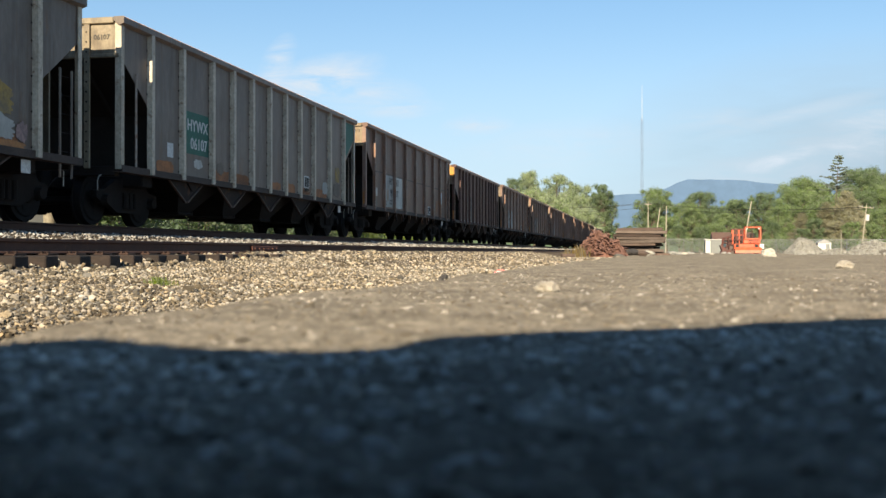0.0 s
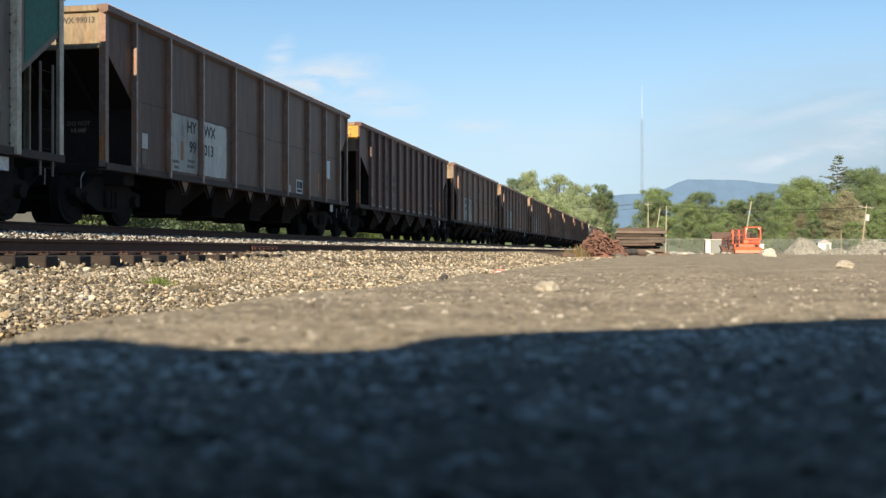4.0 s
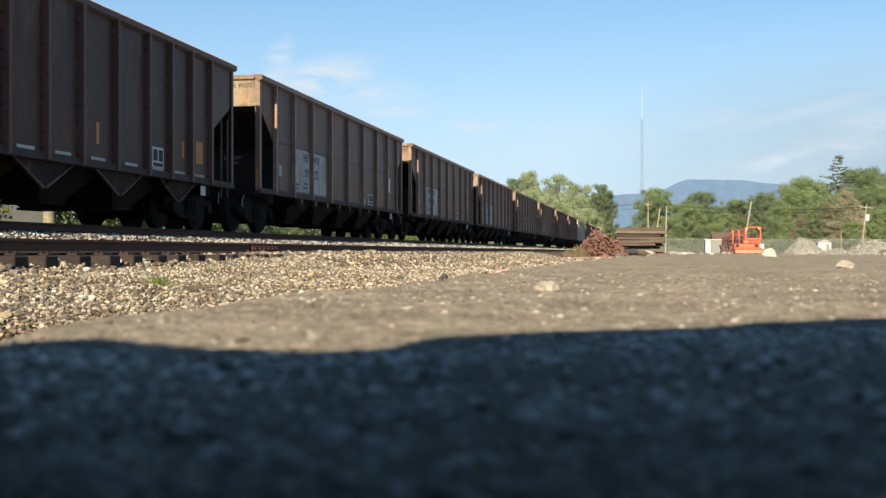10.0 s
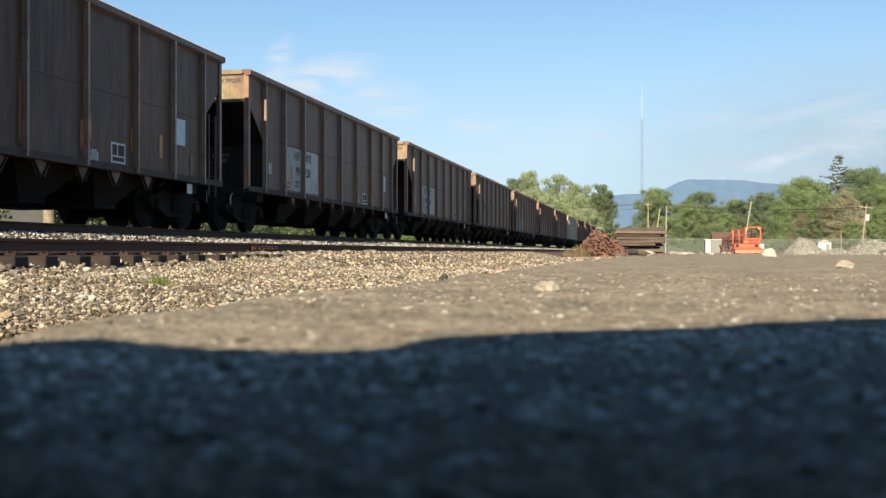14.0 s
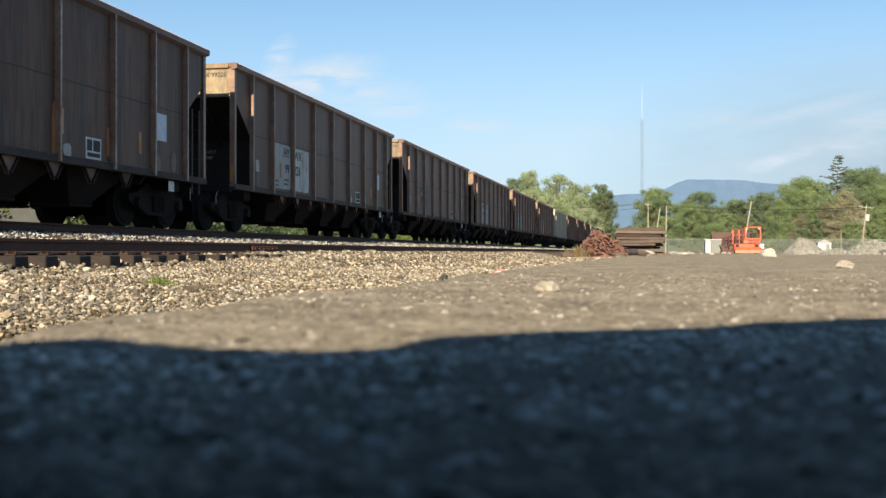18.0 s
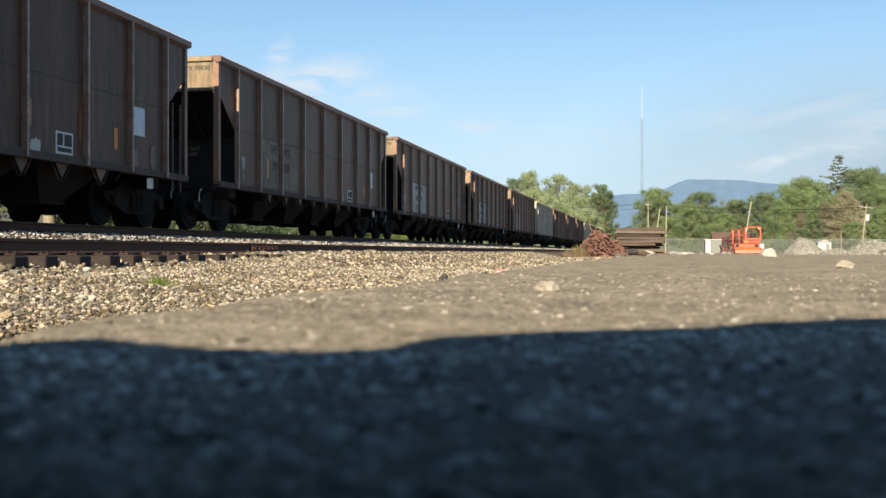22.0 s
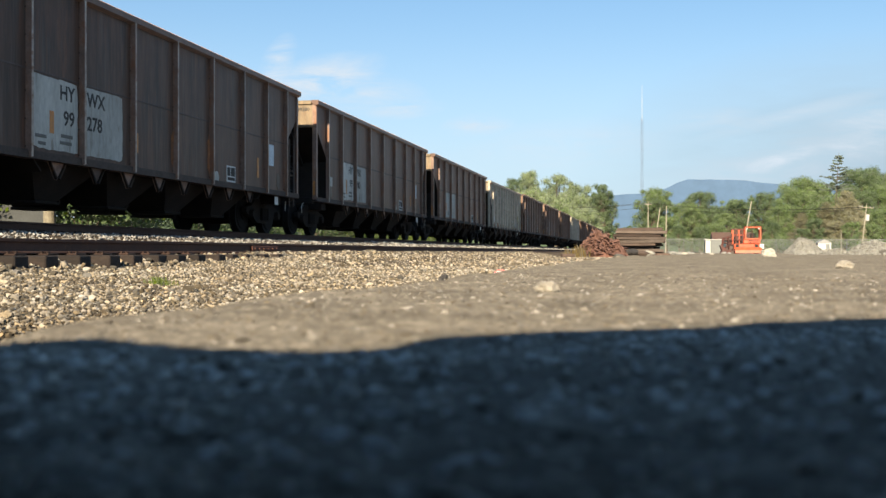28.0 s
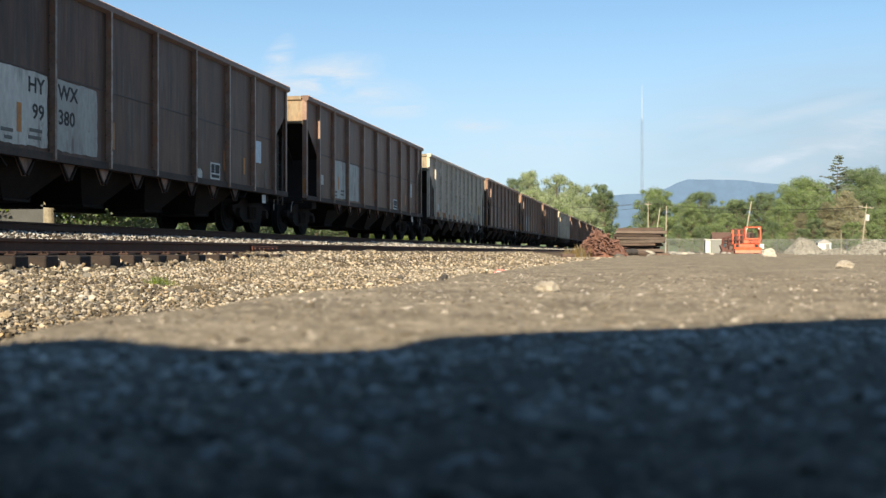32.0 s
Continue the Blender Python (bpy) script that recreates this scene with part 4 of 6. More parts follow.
@shared
def plate_of(dy, dz, key):
    return mesh_of("plate", box(B(), 0.0, 0.004, -dy / 2, dy / 2, -dz / 2, dz / 2), M[key])


@shared
def ragged_of(dy, dz, key, square, wear, seed):
    """A thin painted patch with a worn, uneven outline."""
    out = []
    for i in range(56):
        a = 2 * math.pi * i / 56
        c, sn = math.cos(a), math.sin(a)
        k = (abs(c) ** square + abs(sn) ** square) ** (-1 / square)
        k *= 1 + wear * noise.noise((c * 3.0, sn * 3.0, seed * 1.7)) + 0.6 * wear * noise.noise((c * 9.0, sn * 9.0, seed * 1.7)) * (1.6 if sn < 0 else 0.8)
        out.append((c * k * dy / 2, sn * k * dz / 2))
    return mesh_of("patch", prism(B(), out, "x", 0.0, 0.004), M[key])


@shared
def coal_mesh(L, top):
    bm = B()
    bmesh.ops.create_grid(bm, x_segments=8, y_segments=36, size=0.5)
    for v in bm.verts:
        x, y = v.co.x * 2 * (W - 0.03), (v.co.y + 0.5) * (L - 0.1) + 0.05
        v.co = Vector((x, y, top - 0.55 + 0.25 * (1 - (v.co.x * 2) ** 2) * (0.7 + 0.3 * math.sin(y * 1.3)) + 0.05 * noise.noise((x * 2, y * 2, 0))))
    return mesh_of("coal_load", bm, M["coal"], True)


@shared
def letters(words, size, key, align):
    return text_mesh(words, size, M[key], align)


KINDS = {
    "brown": dict(L=14.60, top=3.74, end_low=3.03, first=0.98, inner=2.22, ribs=(0.98, 2.36, 3.86, 5.58, 7.30, 9.02, 10.74, 12.24, 13.62), rib_w=0.062, rib_d=0.10,
                  paint="brown", rib="brown_rib", end="cream_end", bays=4),
    "dark": dict(L=14.75, top=3.67, end_low=2.78, first=1.25, inner=2.0, ribs=(1.25, 2.20, 3.12, 4.06, 5.22, 6.36, 7.375, 8.39, 9.53, 10.69, 11.63, 12.55, 13.50), rib_w=0.125, rib_d=0.10,
                 paint="dark_red", rib="dark_rib", end="tan_end", bays=4),
    "grey": dict(L=14.85, top=3.65, end_low=2.98, first=1.08, inner=2.18, ribs=(1.08, 2.42, 3.86, 5.00, 6.14, 7.28, 8.42, 9.56, 10.71, 12.17, 13.58), rib_w=0.155, rib_d=0.094,
                 paint="grey", rib="cream_rib", end="pale_end", bays=4),
}


def hopper_car(kind, marks, m, seed=0):
    """marks: list of (words, size, paint, y, z, align); panels and plates by kind."""
    k = dict(KINDS[kind])
    if marks.get("pale"):
        k["paint"] = "pale_paint"
    r = random.Random(seed)
    L, top = k["L"], k["top"]
    words = {"brown": "weathered brown steel coal hopper car with ribbed sides", "dark": "dark red-brown coal hopper car with a yellow end",
             "grey": "pale tan coal hopper car with cream ribs" if marks.get("pale") else "grey coal hopper car with cream vertical ribs"}[kind]
    car = thing("hopper_car", m, words, "hopper car", "coal train")
    ss = side_sheet(L, top, k["end_low"], k["first"], k["inner"], k["paint"])
    for s in (1, -1):
        def mirror(ob, x=W):
            ob.location.x = s * x
            if s < 0:
                ob.rotation_euler = (0, 0, math.pi)
                ob.location.y = L - ob.location.y
            return ob
        mirror(part("side_sheet", ss, None, car, "dusty stained side plating"))
        mirror(part("top_chord", top_chord(L, top, {"grey": k["paint"], "brown": "brown_chord", "dark": "dark_rib"}[kind]), None, car))
        mirror(part("side_sill", side_sill(L, "sill"), None, car))
        for y in k["ribs"]:
            low = 0.95
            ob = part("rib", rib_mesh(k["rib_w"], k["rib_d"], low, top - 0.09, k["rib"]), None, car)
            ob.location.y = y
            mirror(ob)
        for y, rz in ((0.0, 0), (L, math.pi)):
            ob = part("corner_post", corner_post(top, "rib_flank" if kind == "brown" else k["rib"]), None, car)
            if rz:
                ob.scale = (1, -1, 1)
            ob.location = (s * W, y, 0)
            if s < 0:
                ob.scale = (-1, ob.scale[1], 1)
        step = (L - 5.4) / k["bays"]
        if kind == "brown":
            spots = [(2.7 + (j + 0.5) * step + d, 0.24, 0.66) for j in range(k["bays"]) for d in (-0.60, 0.60)]
        else:
            spots = [(2.75 + j * step, 0.83, 0.50) for j in range(k["bays"] + 1)]
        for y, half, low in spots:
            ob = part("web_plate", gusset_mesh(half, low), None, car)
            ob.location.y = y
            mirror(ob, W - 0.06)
        if kind == "brown":
            mirror(part("seam", seam_mesh(k["first"], L - k["first"]), None, car))
    for e, (y, sc) in enumerate(((0.0, 1), (L, -1))):
        for nm, me in (("end_panel", end_panel(top, k["end_low"], k["end"])), ("end_chord", end_chord(top, k["end"])), ("slope_sheet", slope_sheet(k["end_low"], k["first"], k["inner"]))):
            ob = part(nm, me, None, car, {"end_panel": "sun-bleached end panel with stiffeners"}.get(nm, ""))
            ob.location.y = y
            if sc < 0:
                ob.rotation_euler = (0, 0, math.pi)
            if nm == "slope_sheet":
                for xx in (-0.8, 0.0, 0.8):
                    st = part("stiffener", stiffener_mesh(k["end_low"], k["first"], k["inner"]), None, ob)
                    st.location.x = xx
        if kind == "grey":
            for xx in (-0.95, 0.95):
                ob = part("end_post", end_post(top), None, car, "riveted grey end post")
                ob.location = (xx, y, 0)
                if sc < 0:
                    ob.rotation_euler = (0, 0, math.pi)
        for s in (1, -1):
            if s * sc < 0:
                ob = part("ladder", ladder_mesh(0.70, 2.45, 6, "seam" if kind != "grey" else "grey"), None, car)
                ob.location = (s * (W - 0.01), y + sc * 0.40, 0.0)
            elif kind == "grey":
                ob = part("grab_iron", grab_mesh(1.75), None, car)
                ob.location = (s * (W - 0.08), y + sc * 0.56, 1.0)
                if s < 0:
                    ob.rotation_euler = (0, 0, math.pi)
        ob = part("coupler", coupler(-sc), None, car)
        ob.location.y = y
        ob = part("brake_hose", hose(-sc), None, car)
        ob.location.y = y
        ob = part("end_bulkhead", bulkhead(k["inner"]), None, car)
        ob.location.y = y + sc * (k["first"] + 0.12)
        if kind != "grey":
            ob = part("reflector", post_mark(), None, car, "orange mark on the corner post")
            ob.location = (W - 0.04, y - sc * 0.022, 1.30)
        ob = part("cut_lever", lever(-sc), None, car, "bent uncoupling lever, its sunlit glint painted pale")
        ob.location = (W - 0.35, y, 0)
    part("centre_sill", centre_sill(L), None, car)
    part("coal_load", coal_mesh(L, top), None, car, "heaped black coal")
    for j in range(k["bays"]):
        step = (L - 5.4) / k["bays"]
        ob = part("hopper_bay", bay_mesh(step * 0.9), None, car)
        ob.location.y = 2.7 + (j + 0.5) * step
    wheels = []
    inset = 1.25 if kind == "grey" else 1.10
    for y in (inset, L - inset):
        fr = part("truck", bolster(), None, car, "grimy cast-steel truck")
        fr.location.y = y
        for s in (1, -1):
            ob = part("side_frame", truck_frame(), None, fr)
            ob.location.x = s * 1.0
            if s < 0:
                ob.rotation_euler = (0, 0, math.pi)
        for dy in (-0.87, 0.87):
            ob = part("wheelset", wheelset(), None, fr)
            ob.location = (0, dy, RADIUS)
            wheels.append((ob, dy))
    ribs = k["ribs"]
    x = W + 0.003

    def plate(nm, dy, dz, y, z, key, label=""):
        ob = part(nm, plate_of(round(dy, 3), round(dz, 3), key), None, car, label)
        ob.location = (x, y, z)
        return ob

    def patch(nm, dy, dz, y, z, key, label="", square=2.6, wear=0.30, lift=0.0):
        ob = part(nm, ragged_of(round(dy, 2), round(dz, 2), key, square, wear, (seed + int(y * 3)) % 5), None, car, label)
        ob.location = (x + lift, y, z)
        return ob
    if kind == "brown":
        key = marks.get("panel", "white_panel")
        patch("lettering_panel", 1.32, 1.13, 3.11, 1.68, key, "dirty white lettering panel", 22.0, 0.035)
        patch("lettering_panel", 1.30, 1.13, 4.60, 1.68, key, "dirty white lettering panel", 22.0, 0.035)
        for yy, zz, ww, hh in ((3.02, 1.54, 0.12, 0.46), (5.76, 1.50, 0.15, 0.48), (9.19, 1.61, 0.09, 0.38), (11.78, 1.51, 0.12, 0.44)):
            hh *= r.uniform(0.75, 1.1)
            o = plate("reflector", ww, hh, yy, zz + r.uniform(-0.04, 0.04), "orange_mark", "worn orange reflector strip")
            o.location.x = x + 0.003
        # small rows of stencilled data, too worn to read
        for yy, zz, ww in ((2.72, 1.30, 0.30), (3.45, 1.36, 0.34), (2.75, 1.19, 0.20), (3.42, 1.25, 0.34)):
            o = plate("stencil", ww, 0.055, yy, zz, "ink_faded")
            o.location.x = x + 0.005
        plate("placard", 0.46, 0.52, 12.62, 1.90, "pale_mark", "pale blue-white placard")
        plate("stencil_box", 0.50, 0.36, 10.15, 1.25, "white_ink", "white-framed stencil box")
        for dy, dz, ww, hh in ((-0.13, 0.05, 0.16, 0.19), (0.10, 0.05, 0.22, 0.19), (0.0, -0.11, 0.40, 0.07)):
            o = plate("stencil", ww, hh, 10.15 + dy, 1.25 + dz, "black_ink")
            o.location.x = x + 0.005
        patch("worn_patch", 0.26, 0.22, 9.34, 1.14, "white_panel", "pale worn patch of paint", lift=0.0045)
        patch("worn_patch", 0.26, 0.34, 12.46, 1.20, "faded_panel", "pale worn patch of paint", lift=0.0045)
        patch("worn_patch", 0.20, 0.42, 13.15, 1.28, "faded_panel", "pale worn patch of paint", lift=0.0045)
        plate("stencil", 0.22, 0.28, 1.45, 1.57, "white_panel")
        patch("worn_patch", 0.20, 0.30, 1.42, 1.26, "faded_panel", "pale worn patch of paint", lift=0.0045)
        for yy in (5.48, 7.22, 8.94, 10.62):
            if r.random() < 0.6:
                patch("rust_patch", r.uniform(0.06, 0.11), r.uniform(0.35, 0.9), yy, r.uniform(1.3, 1.7), "rust_mark", "run of orange rust beside a rib", 5.0, 0.35, 0.0055)
    elif kind == "dark":
        plate("lettering_panel", 0.62, 1.36, 3.56, 1.72, "faded_panel", "faded grey lettering panel")
        plate("lettering_panel", 0.80, 1.36, 4.60, 1.72, "faded_panel", "faded grey lettering panel")
        for yy, zz, ww, hh in ((2.45, 1.61, 0.11, 0.50), (5.95, 1.60, 0.10, 0.40), (8.95, 1.53, 0.09, 0.36), (12.25, 1.56, 0.09, 0.34), (13.02, 1.57, 0.34, 0.46)):
            plate("reflector", ww, hh, yy, zz, "orange_mark", "worn orange reflector strip")
        for a, b in zip(ribs, ribs[1:]):
            o = plate("stencil", 0.46, 0.05, (a + b) / 2, 1.09, "white_panel")
            o.location.x = x + 0.005
        plate("stencil_box", 0.46, 0.40, 11.16, 1.30, "white_ink", "white-framed stencil box")
        for dy, dz, ww, hh in ((-0.11, 0.05, 0.17, 0.22), (0.11, 0.05, 0.17, 0.22), (0.0, -0.13, 0.38, 0.07)):
            o = plate("stencil", ww, hh, 11.16 + dy, 1.30 + dz, "black_ink")
            o.location.x = x + 0.005
        for yy, zz, ww in ((3.60, 1.38, 0.32), (3.62, 1.24, 0.28), (4.66, 1.36, 0.42), (4.68, 1.22, 0.40)):
            o = plate("stencil", ww, 0.055, yy, zz, "ink_faded")
            o.location.x = x + 0.005
        ob = part("yellow_panel", box(B(), -W + 0.02, W - 0.005, -0.052, -0.047, 3.14, 3.58), M["yellow_end"], car, "bright yellow end panel")
        for i in range(14):
            part("hole", rod(B(), (-1.3 + 0.2 * i, -0.056, 3.47), (-1.3 + 0.2 * i, -0.050, 3.47), 0.022, sides=8), M["black_ink"], ob)
        plate("stencil", 0.14, 0.24, 1.62, 1.50, "white_panel")
    else:
        if marks.get("green"):
            plate("lettering_panel", 1.22, 0.86, 3.14, 1.94, "green_panel", "green lettering panel")
            ob = part("green_patch", prism(B(), [(L - 1.0, 2.34), (L - 1.0, 3.50), (L - 0.06, 3.50), (L - 0.06, 3.05)], "x", 0.0, 0.004), M["green_panel"], car, "green painted corner")
            ob.location.x = x
        plate("stencil", 0.26, 0.28, 1.95, 1.50, "white_ink")
        plate("stencil_box", 0.42, 0.44, 10.2, 1.36, "white_ink", "white-framed stencil box")
        for dy in (-0.09, 0.09):
            o = plate("stencil", 0.14, 0.26, 10.2 + dy, 1.41, "black_ink")
            o.location.x = x + 0.005
        o = plate("stencil", 0.34, 0.06, 10.2, 1.21, "black_ink")
        o.location.x = x + 0.005
        for a, b in zip(ribs, ribs[1:]):
            if r.random() < 0.75:
                patch("rust_patch", (b - a) * r.uniform(0.45, 0.75), r.uniform(0.16, 0.26), (a + b) / 2 + r.uniform(-0.06, 0.06), 1.16, "rust_mark", "orange rusty patch", 5.0, 0.22)
            if r.random() < 0.4:
                patch("worn_patch", (b - a) * 0.3, r.uniform(0.14, 0.26), (a + b) / 2 + r.uniform(-0.2, 0.2), 1.32, "white_panel" if r.random() < 0.4 else "faded_panel", "pale worn patch of paint", lift=0.0045)
        if marks.get("scrawl"):
            # worn spray-painted shapes
            patch("spray_paint", 0.92, 0.50, 12.50, 1.77, "yellow_spray", "yellow spray-painted patch", 3.0, lift=0.006)
            patch("spray_paint", 0.90, 0.38, 12.55, 1.34, "white_panel", "pale spray-painted patch", lift=0.009)
            patch("spray_paint", 0.28, 0.30, 13.21, 1.30, "pink_spray", "pale pink spray-painted patch", lift=0.0135)
            patch("spray_paint", 1.30, 0.17, 12.70, 1.06, "orange_mark", "orange painted stripe", 5.0, 0.15, 0.0025)
        else:
            patch("worn_patch", 0.44, 0.44, L - 1.82, 1.80, "yellow_spray", "faded yellow patch of paint", 5.0, 0.12, 0.006)
            patch("worn_patch", 0.62, 0.40, L - 1.90, 1.36, "faded_panel", "pale scratched patch of paint", 4.0, 0.25, 0.0105)
            patch("worn_patch", 0.50, 0.34, L - 3.05, 1.34, "white_panel", "pale scratched patch of paint", 3.0, 0.35, 0.0105)
    for wds, size, ink, y, z, align in marks.get("words", ()):
        ob = part("lettering", letters(wds, size, ink, align), None, car)
        ob.location = (x + 0.006, y, z)
    if marks.get("end"):
        zz = {"dark": 3.22, "grey": top - 0.36, "brown": top - 0.27}[kind]
        spots = ((0.28, 0.155), (1.06, 0.125)) if kind == "grey" else ((0.36 if kind == "dark" else 0.55, 0.145),)
        for wds, (xx, size) in zip(marks["end"].split() if kind == "grey" else (marks["end"],), spots):
            ob = part("lettering", letters(wds, size, "black_ink", "LEFT"), None, car)
            ob.location = (xx + (0.22 if kind == "dark" else 0), -0.056 if kind == "dark" else -0.005, zz)
            ob.rotation_euler = (0, 0, -math.pi / 2)
    if kind == "brown" and marks.get("end"):
        for wds, zz in (("DO NOT", 1.84), ("HUMP", 1.71)):
            ob = part("lettering", letters(wds, 0.115, "faded_panel", "CENTER"), None, car)
            ob.location = (0.45, k["first"] + 0.105, zz)
            ob.rotation_euler = (0, 0, -math.pi / 2)
    ob = part("sill_plate", plate_of(0.24, 0.20, "white_ink"), None, car, "white plate below the sill")
    ob.location = (W - 0.04, L - 1.45, 0.80)
    return car, wheels


def brown_marks(a, b, end, panel="white_panel"):
    return {"panel": panel, "end": end, "words": (("HY", 0.33, "black_ink", 3.68, 1.94, "RIGHT"), (a, 0.33, "black_ink", 3.68, 1.54, "RIGHT"),
                                                  ("WX", 0.33, "black_ink", 4.06, 1.94, "LEFT"), (b, 0.33, "black_ink", 4.06, 1.54, "LEFT"))}


CAR_LIST = [
    (-2, "grey", {}), (-1, "grey", {"scrawl": True}),
    (0, "grey", {"green": True, "end": "HYWX 06107", "words": (("HYWX", 0.325, "white_ink", 3.20, 1.99, "CENTER"), ("06107", 0.325, "white_ink", 3.26, 1.62, "CENTER"))}),
    (1, "brown", brown_marks("99", "013", "HYWX 99013")),
    (2, "dark", {"end": "SAVX 95093", "words": (("SA", 0.31, "black_ink", 3.58, 2.06, "CENTER"), ("95", 0.31, "black_ink", 3.58, 1.68, "CENTER"),
                                                ("VX", 0.31, "black_ink", 4.62, 2.06, "CENTER"), ("093", 0.31, "black_ink", 4.62, 1.68, "CENTER"))}),
    (3, "brown", brown_marks("99", "272", "HYWX 99272")),
    (4, "brown", brown_marks("99", "238", "HYWX 99238")),
    (5, "brown", brown_marks("99", "226", "HYWX 99226")),
    (6, "brown", brown_marks("99", "030", "HYWX 99030", "faded_panel")),
    (7, "brown", brown_marks("99", "278", "HYWX 99278")),
    (8, "brown", brown_marks("99", "380", "HYWX 99380")),
    (9, "brown", {}), (10, "grey", {"pale": True}), (11, "brown", {"panel": "faded_panel"}), (12, "brown", {}), (13, "brown", {"panel": "faded_panel"}),
    (14, "grey", {"pale": True}), (15, "brown", {"panel": "faded_panel"}), (16, "brown", {}), (17, "brown", {"panel": "faded_panel"}), (18, "brown", {}), (19, "brown", {"panel": "faded_panel"}), (20, "brown", {}),
]
# where each car's leading corner stands at the start, along the track
CAR_Y = {n: 16.96 + 16.19 * n for n in range(-2, 21)}
CAR_Y[2] -= 0.22
TRAIN = []
for n, kind, marks in CAR_LIST:
    m = pose(MAIN_TRACK, CAR_Y[n], MAIN_RAIL_TOP)
    TRAIN.append((*hopper_car(kind, marks, m, n + 50), n))


def train_way(t):
    """Metres that the train has gone by then."""
    return 4.19745 * t - 0.0058668 * t ** 2 + 7.11208e-4 * t ** 3 - 2.33472e-5 * t ** 4 + 2.51417e-7 * t ** 5


# ---- trees ----
def leaf_cloud(name, lobes, per, size, material, seed, squash=0.8):
    r = np.random.default_rng(seed)
    vs = []
    for cx, cy, cz, rad in lobes:
        n = int(per * rad * rad)
        d = r.normal(size=(n, 3))
        d /= np.linalg.norm(d, axis=1)[:, None]
        q = rad * (0.25 + 0.95 * r.uniform(0, 1, n) ** 0.7 + 0.14 * r.normal(size=n))
        c = np.array([cx, cy, cz]) + d * q[:, None] * np.array([1, 1, squash])
        nrm = d + r.normal(scale=0.5, size=(n, 3))
        nrm /= np.linalg.norm(nrm, axis=1)[:, None]
        u = np.cross(nrm, r.normal(size=(n, 3)))
        u /= np.linalg.norm(u, axis=1)[:, None]
        w = np.cross(nrm, u)
        s = size * r.uniform(0.5, 1.25, n)[:, None]
        vs.append(np.stack([c - u * s, c - w * s * 0.6, c + u * s, c + w * s * 0.6], 1))
    v = np.concatenate(vs).reshape(-1, 3)
    return raw_mesh(name, v, np.arange(len(v)).reshape(-1, 4), material)


def broad_tree(h, wide, key, seed, leaf=0.12, per=560):
    r = random.Random(seed)
    t = thing("tree", pose(0, 0, 0), {"leaf": "leafy green broadleaf tree", "leaf_pale": "pale green leafy broadleaf tree", "leaf_dark": "dark green leafy broadleaf tree"}[key], "tree", "trees round the yard")
    lobes = []
    n = 56
    for i in range(n):
        a = i * 2.4 + r.uniform(-0.4, 0.4)
        z = 0.22 + 0.70 * (i + 0.5) / n
        prof = math.sin(math.pi * min(1.0, 0.16 + 0.80 * (z - 0.15))) ** 0.7
        d = wide * 0.5 * prof * r.uniform(0.30, 0.98)
        lobes.append((d * math.cos(a), d * math.sin(a), h * z, max(wide, h * 0.42) * r.uniform(0.07, 0.155)))
    lobes.append((0.0, 0.0, h * 0.90, wide * 0.16))
    bm = B()
    rod(bm, (0, 0, -0.3), (0, 0, h * 0.35), h * 0.028, h * 0.020, 9)
    rod(bm, (0, 0, h * 0.34), (0.1, 0.1, h * 0.78), h * 0.020, h * 0.005, 8)
    for x, y, z, rad in lobes[::2]:
        rod(bm, (0, 0, h * r.uniform(0.2, 0.4)), (x, y, z), h * 0.010, h * 0.003, 6)
    part("trunk", bm, M["bark"], t)
    part("crown", leaf_cloud("crown", lobes, per, leaf, M[key], seed), None, t)
    return t


def conifer(h, wide, key, seed, sparse=1.0, bare=0.12, fluff=0.17, step=1.0):
    """Tiered branches on a straight stem; below the bare share of the height only a few short ones."""
    r = np.random.default_rng(seed)
    t = thing("conifer", pose(0, 0, 0), "tall lacy grey-green conifer with tiered branches" if key == "needle" else "brown-tinged conifer with drooping branches", "tree", "trees round the yard")
    bm = B()
    rod(bm, (0, 0, -0.3), (0, 0, h), h * 0.008, 0.02, 8)
    vs = []
    z = h * bare
    while z < h * 0.985:
        k = (1 - z / h) / (1 - bare)
        reach = wide * 0.5 * (k ** 0.75) * r.uniform(0.6, 1.1) + 0.15
        for j in range(5):
            a = r.uniform(0, 6.283)
            ln = reach * r.uniform(0.55, 1.0)
            tip = np.array([math.cos(a) * ln, math.sin(a) * ln, r.uniform(-0.05, 0.25) * ln])
            rod(bm, (0, 0, z), (tip[0], tip[1], z + tip[2]), 0.035, 0.01, 4)
            n = int(42 * ln * sparse) + 6
            f = r.uniform(0.15, 1.05, n)[:, None] ** 0.7
            c = np.array([0, 0, z]) + f * tip + r.normal(scale=fluff, size=(n, 3)) * np.array([1, 1, 0.5])
            u = r.normal(size=(n, 3)) * np.array([1, 0.6, 0.6])
            u /= np.linalg.norm(u, axis=1)[:, None]
            w = np.cross(u, np.array([0, 1.0, 0.3]) + r.normal(scale=0.5, size=(n, 3)))
            s = r.uniform(0.08, 0.20, n)[:, None] * (0.7 if fluff > 0.3 else 1.0)
            vs.append(np.stack([c - u * s, c - w * s * 0.5, c + u * s, c + w * s * 0.5], 1))
        z += h * r.uniform(0.022, 0.042) * step
    part("trunk", bm, M["bark"], t)
    v = np.concatenate(vs).reshape(-1, 3)
    part("crown", raw_mesh("crown", v, np.arange(len(v)).reshape(-1, 4), M[key]), None, t)
    return t


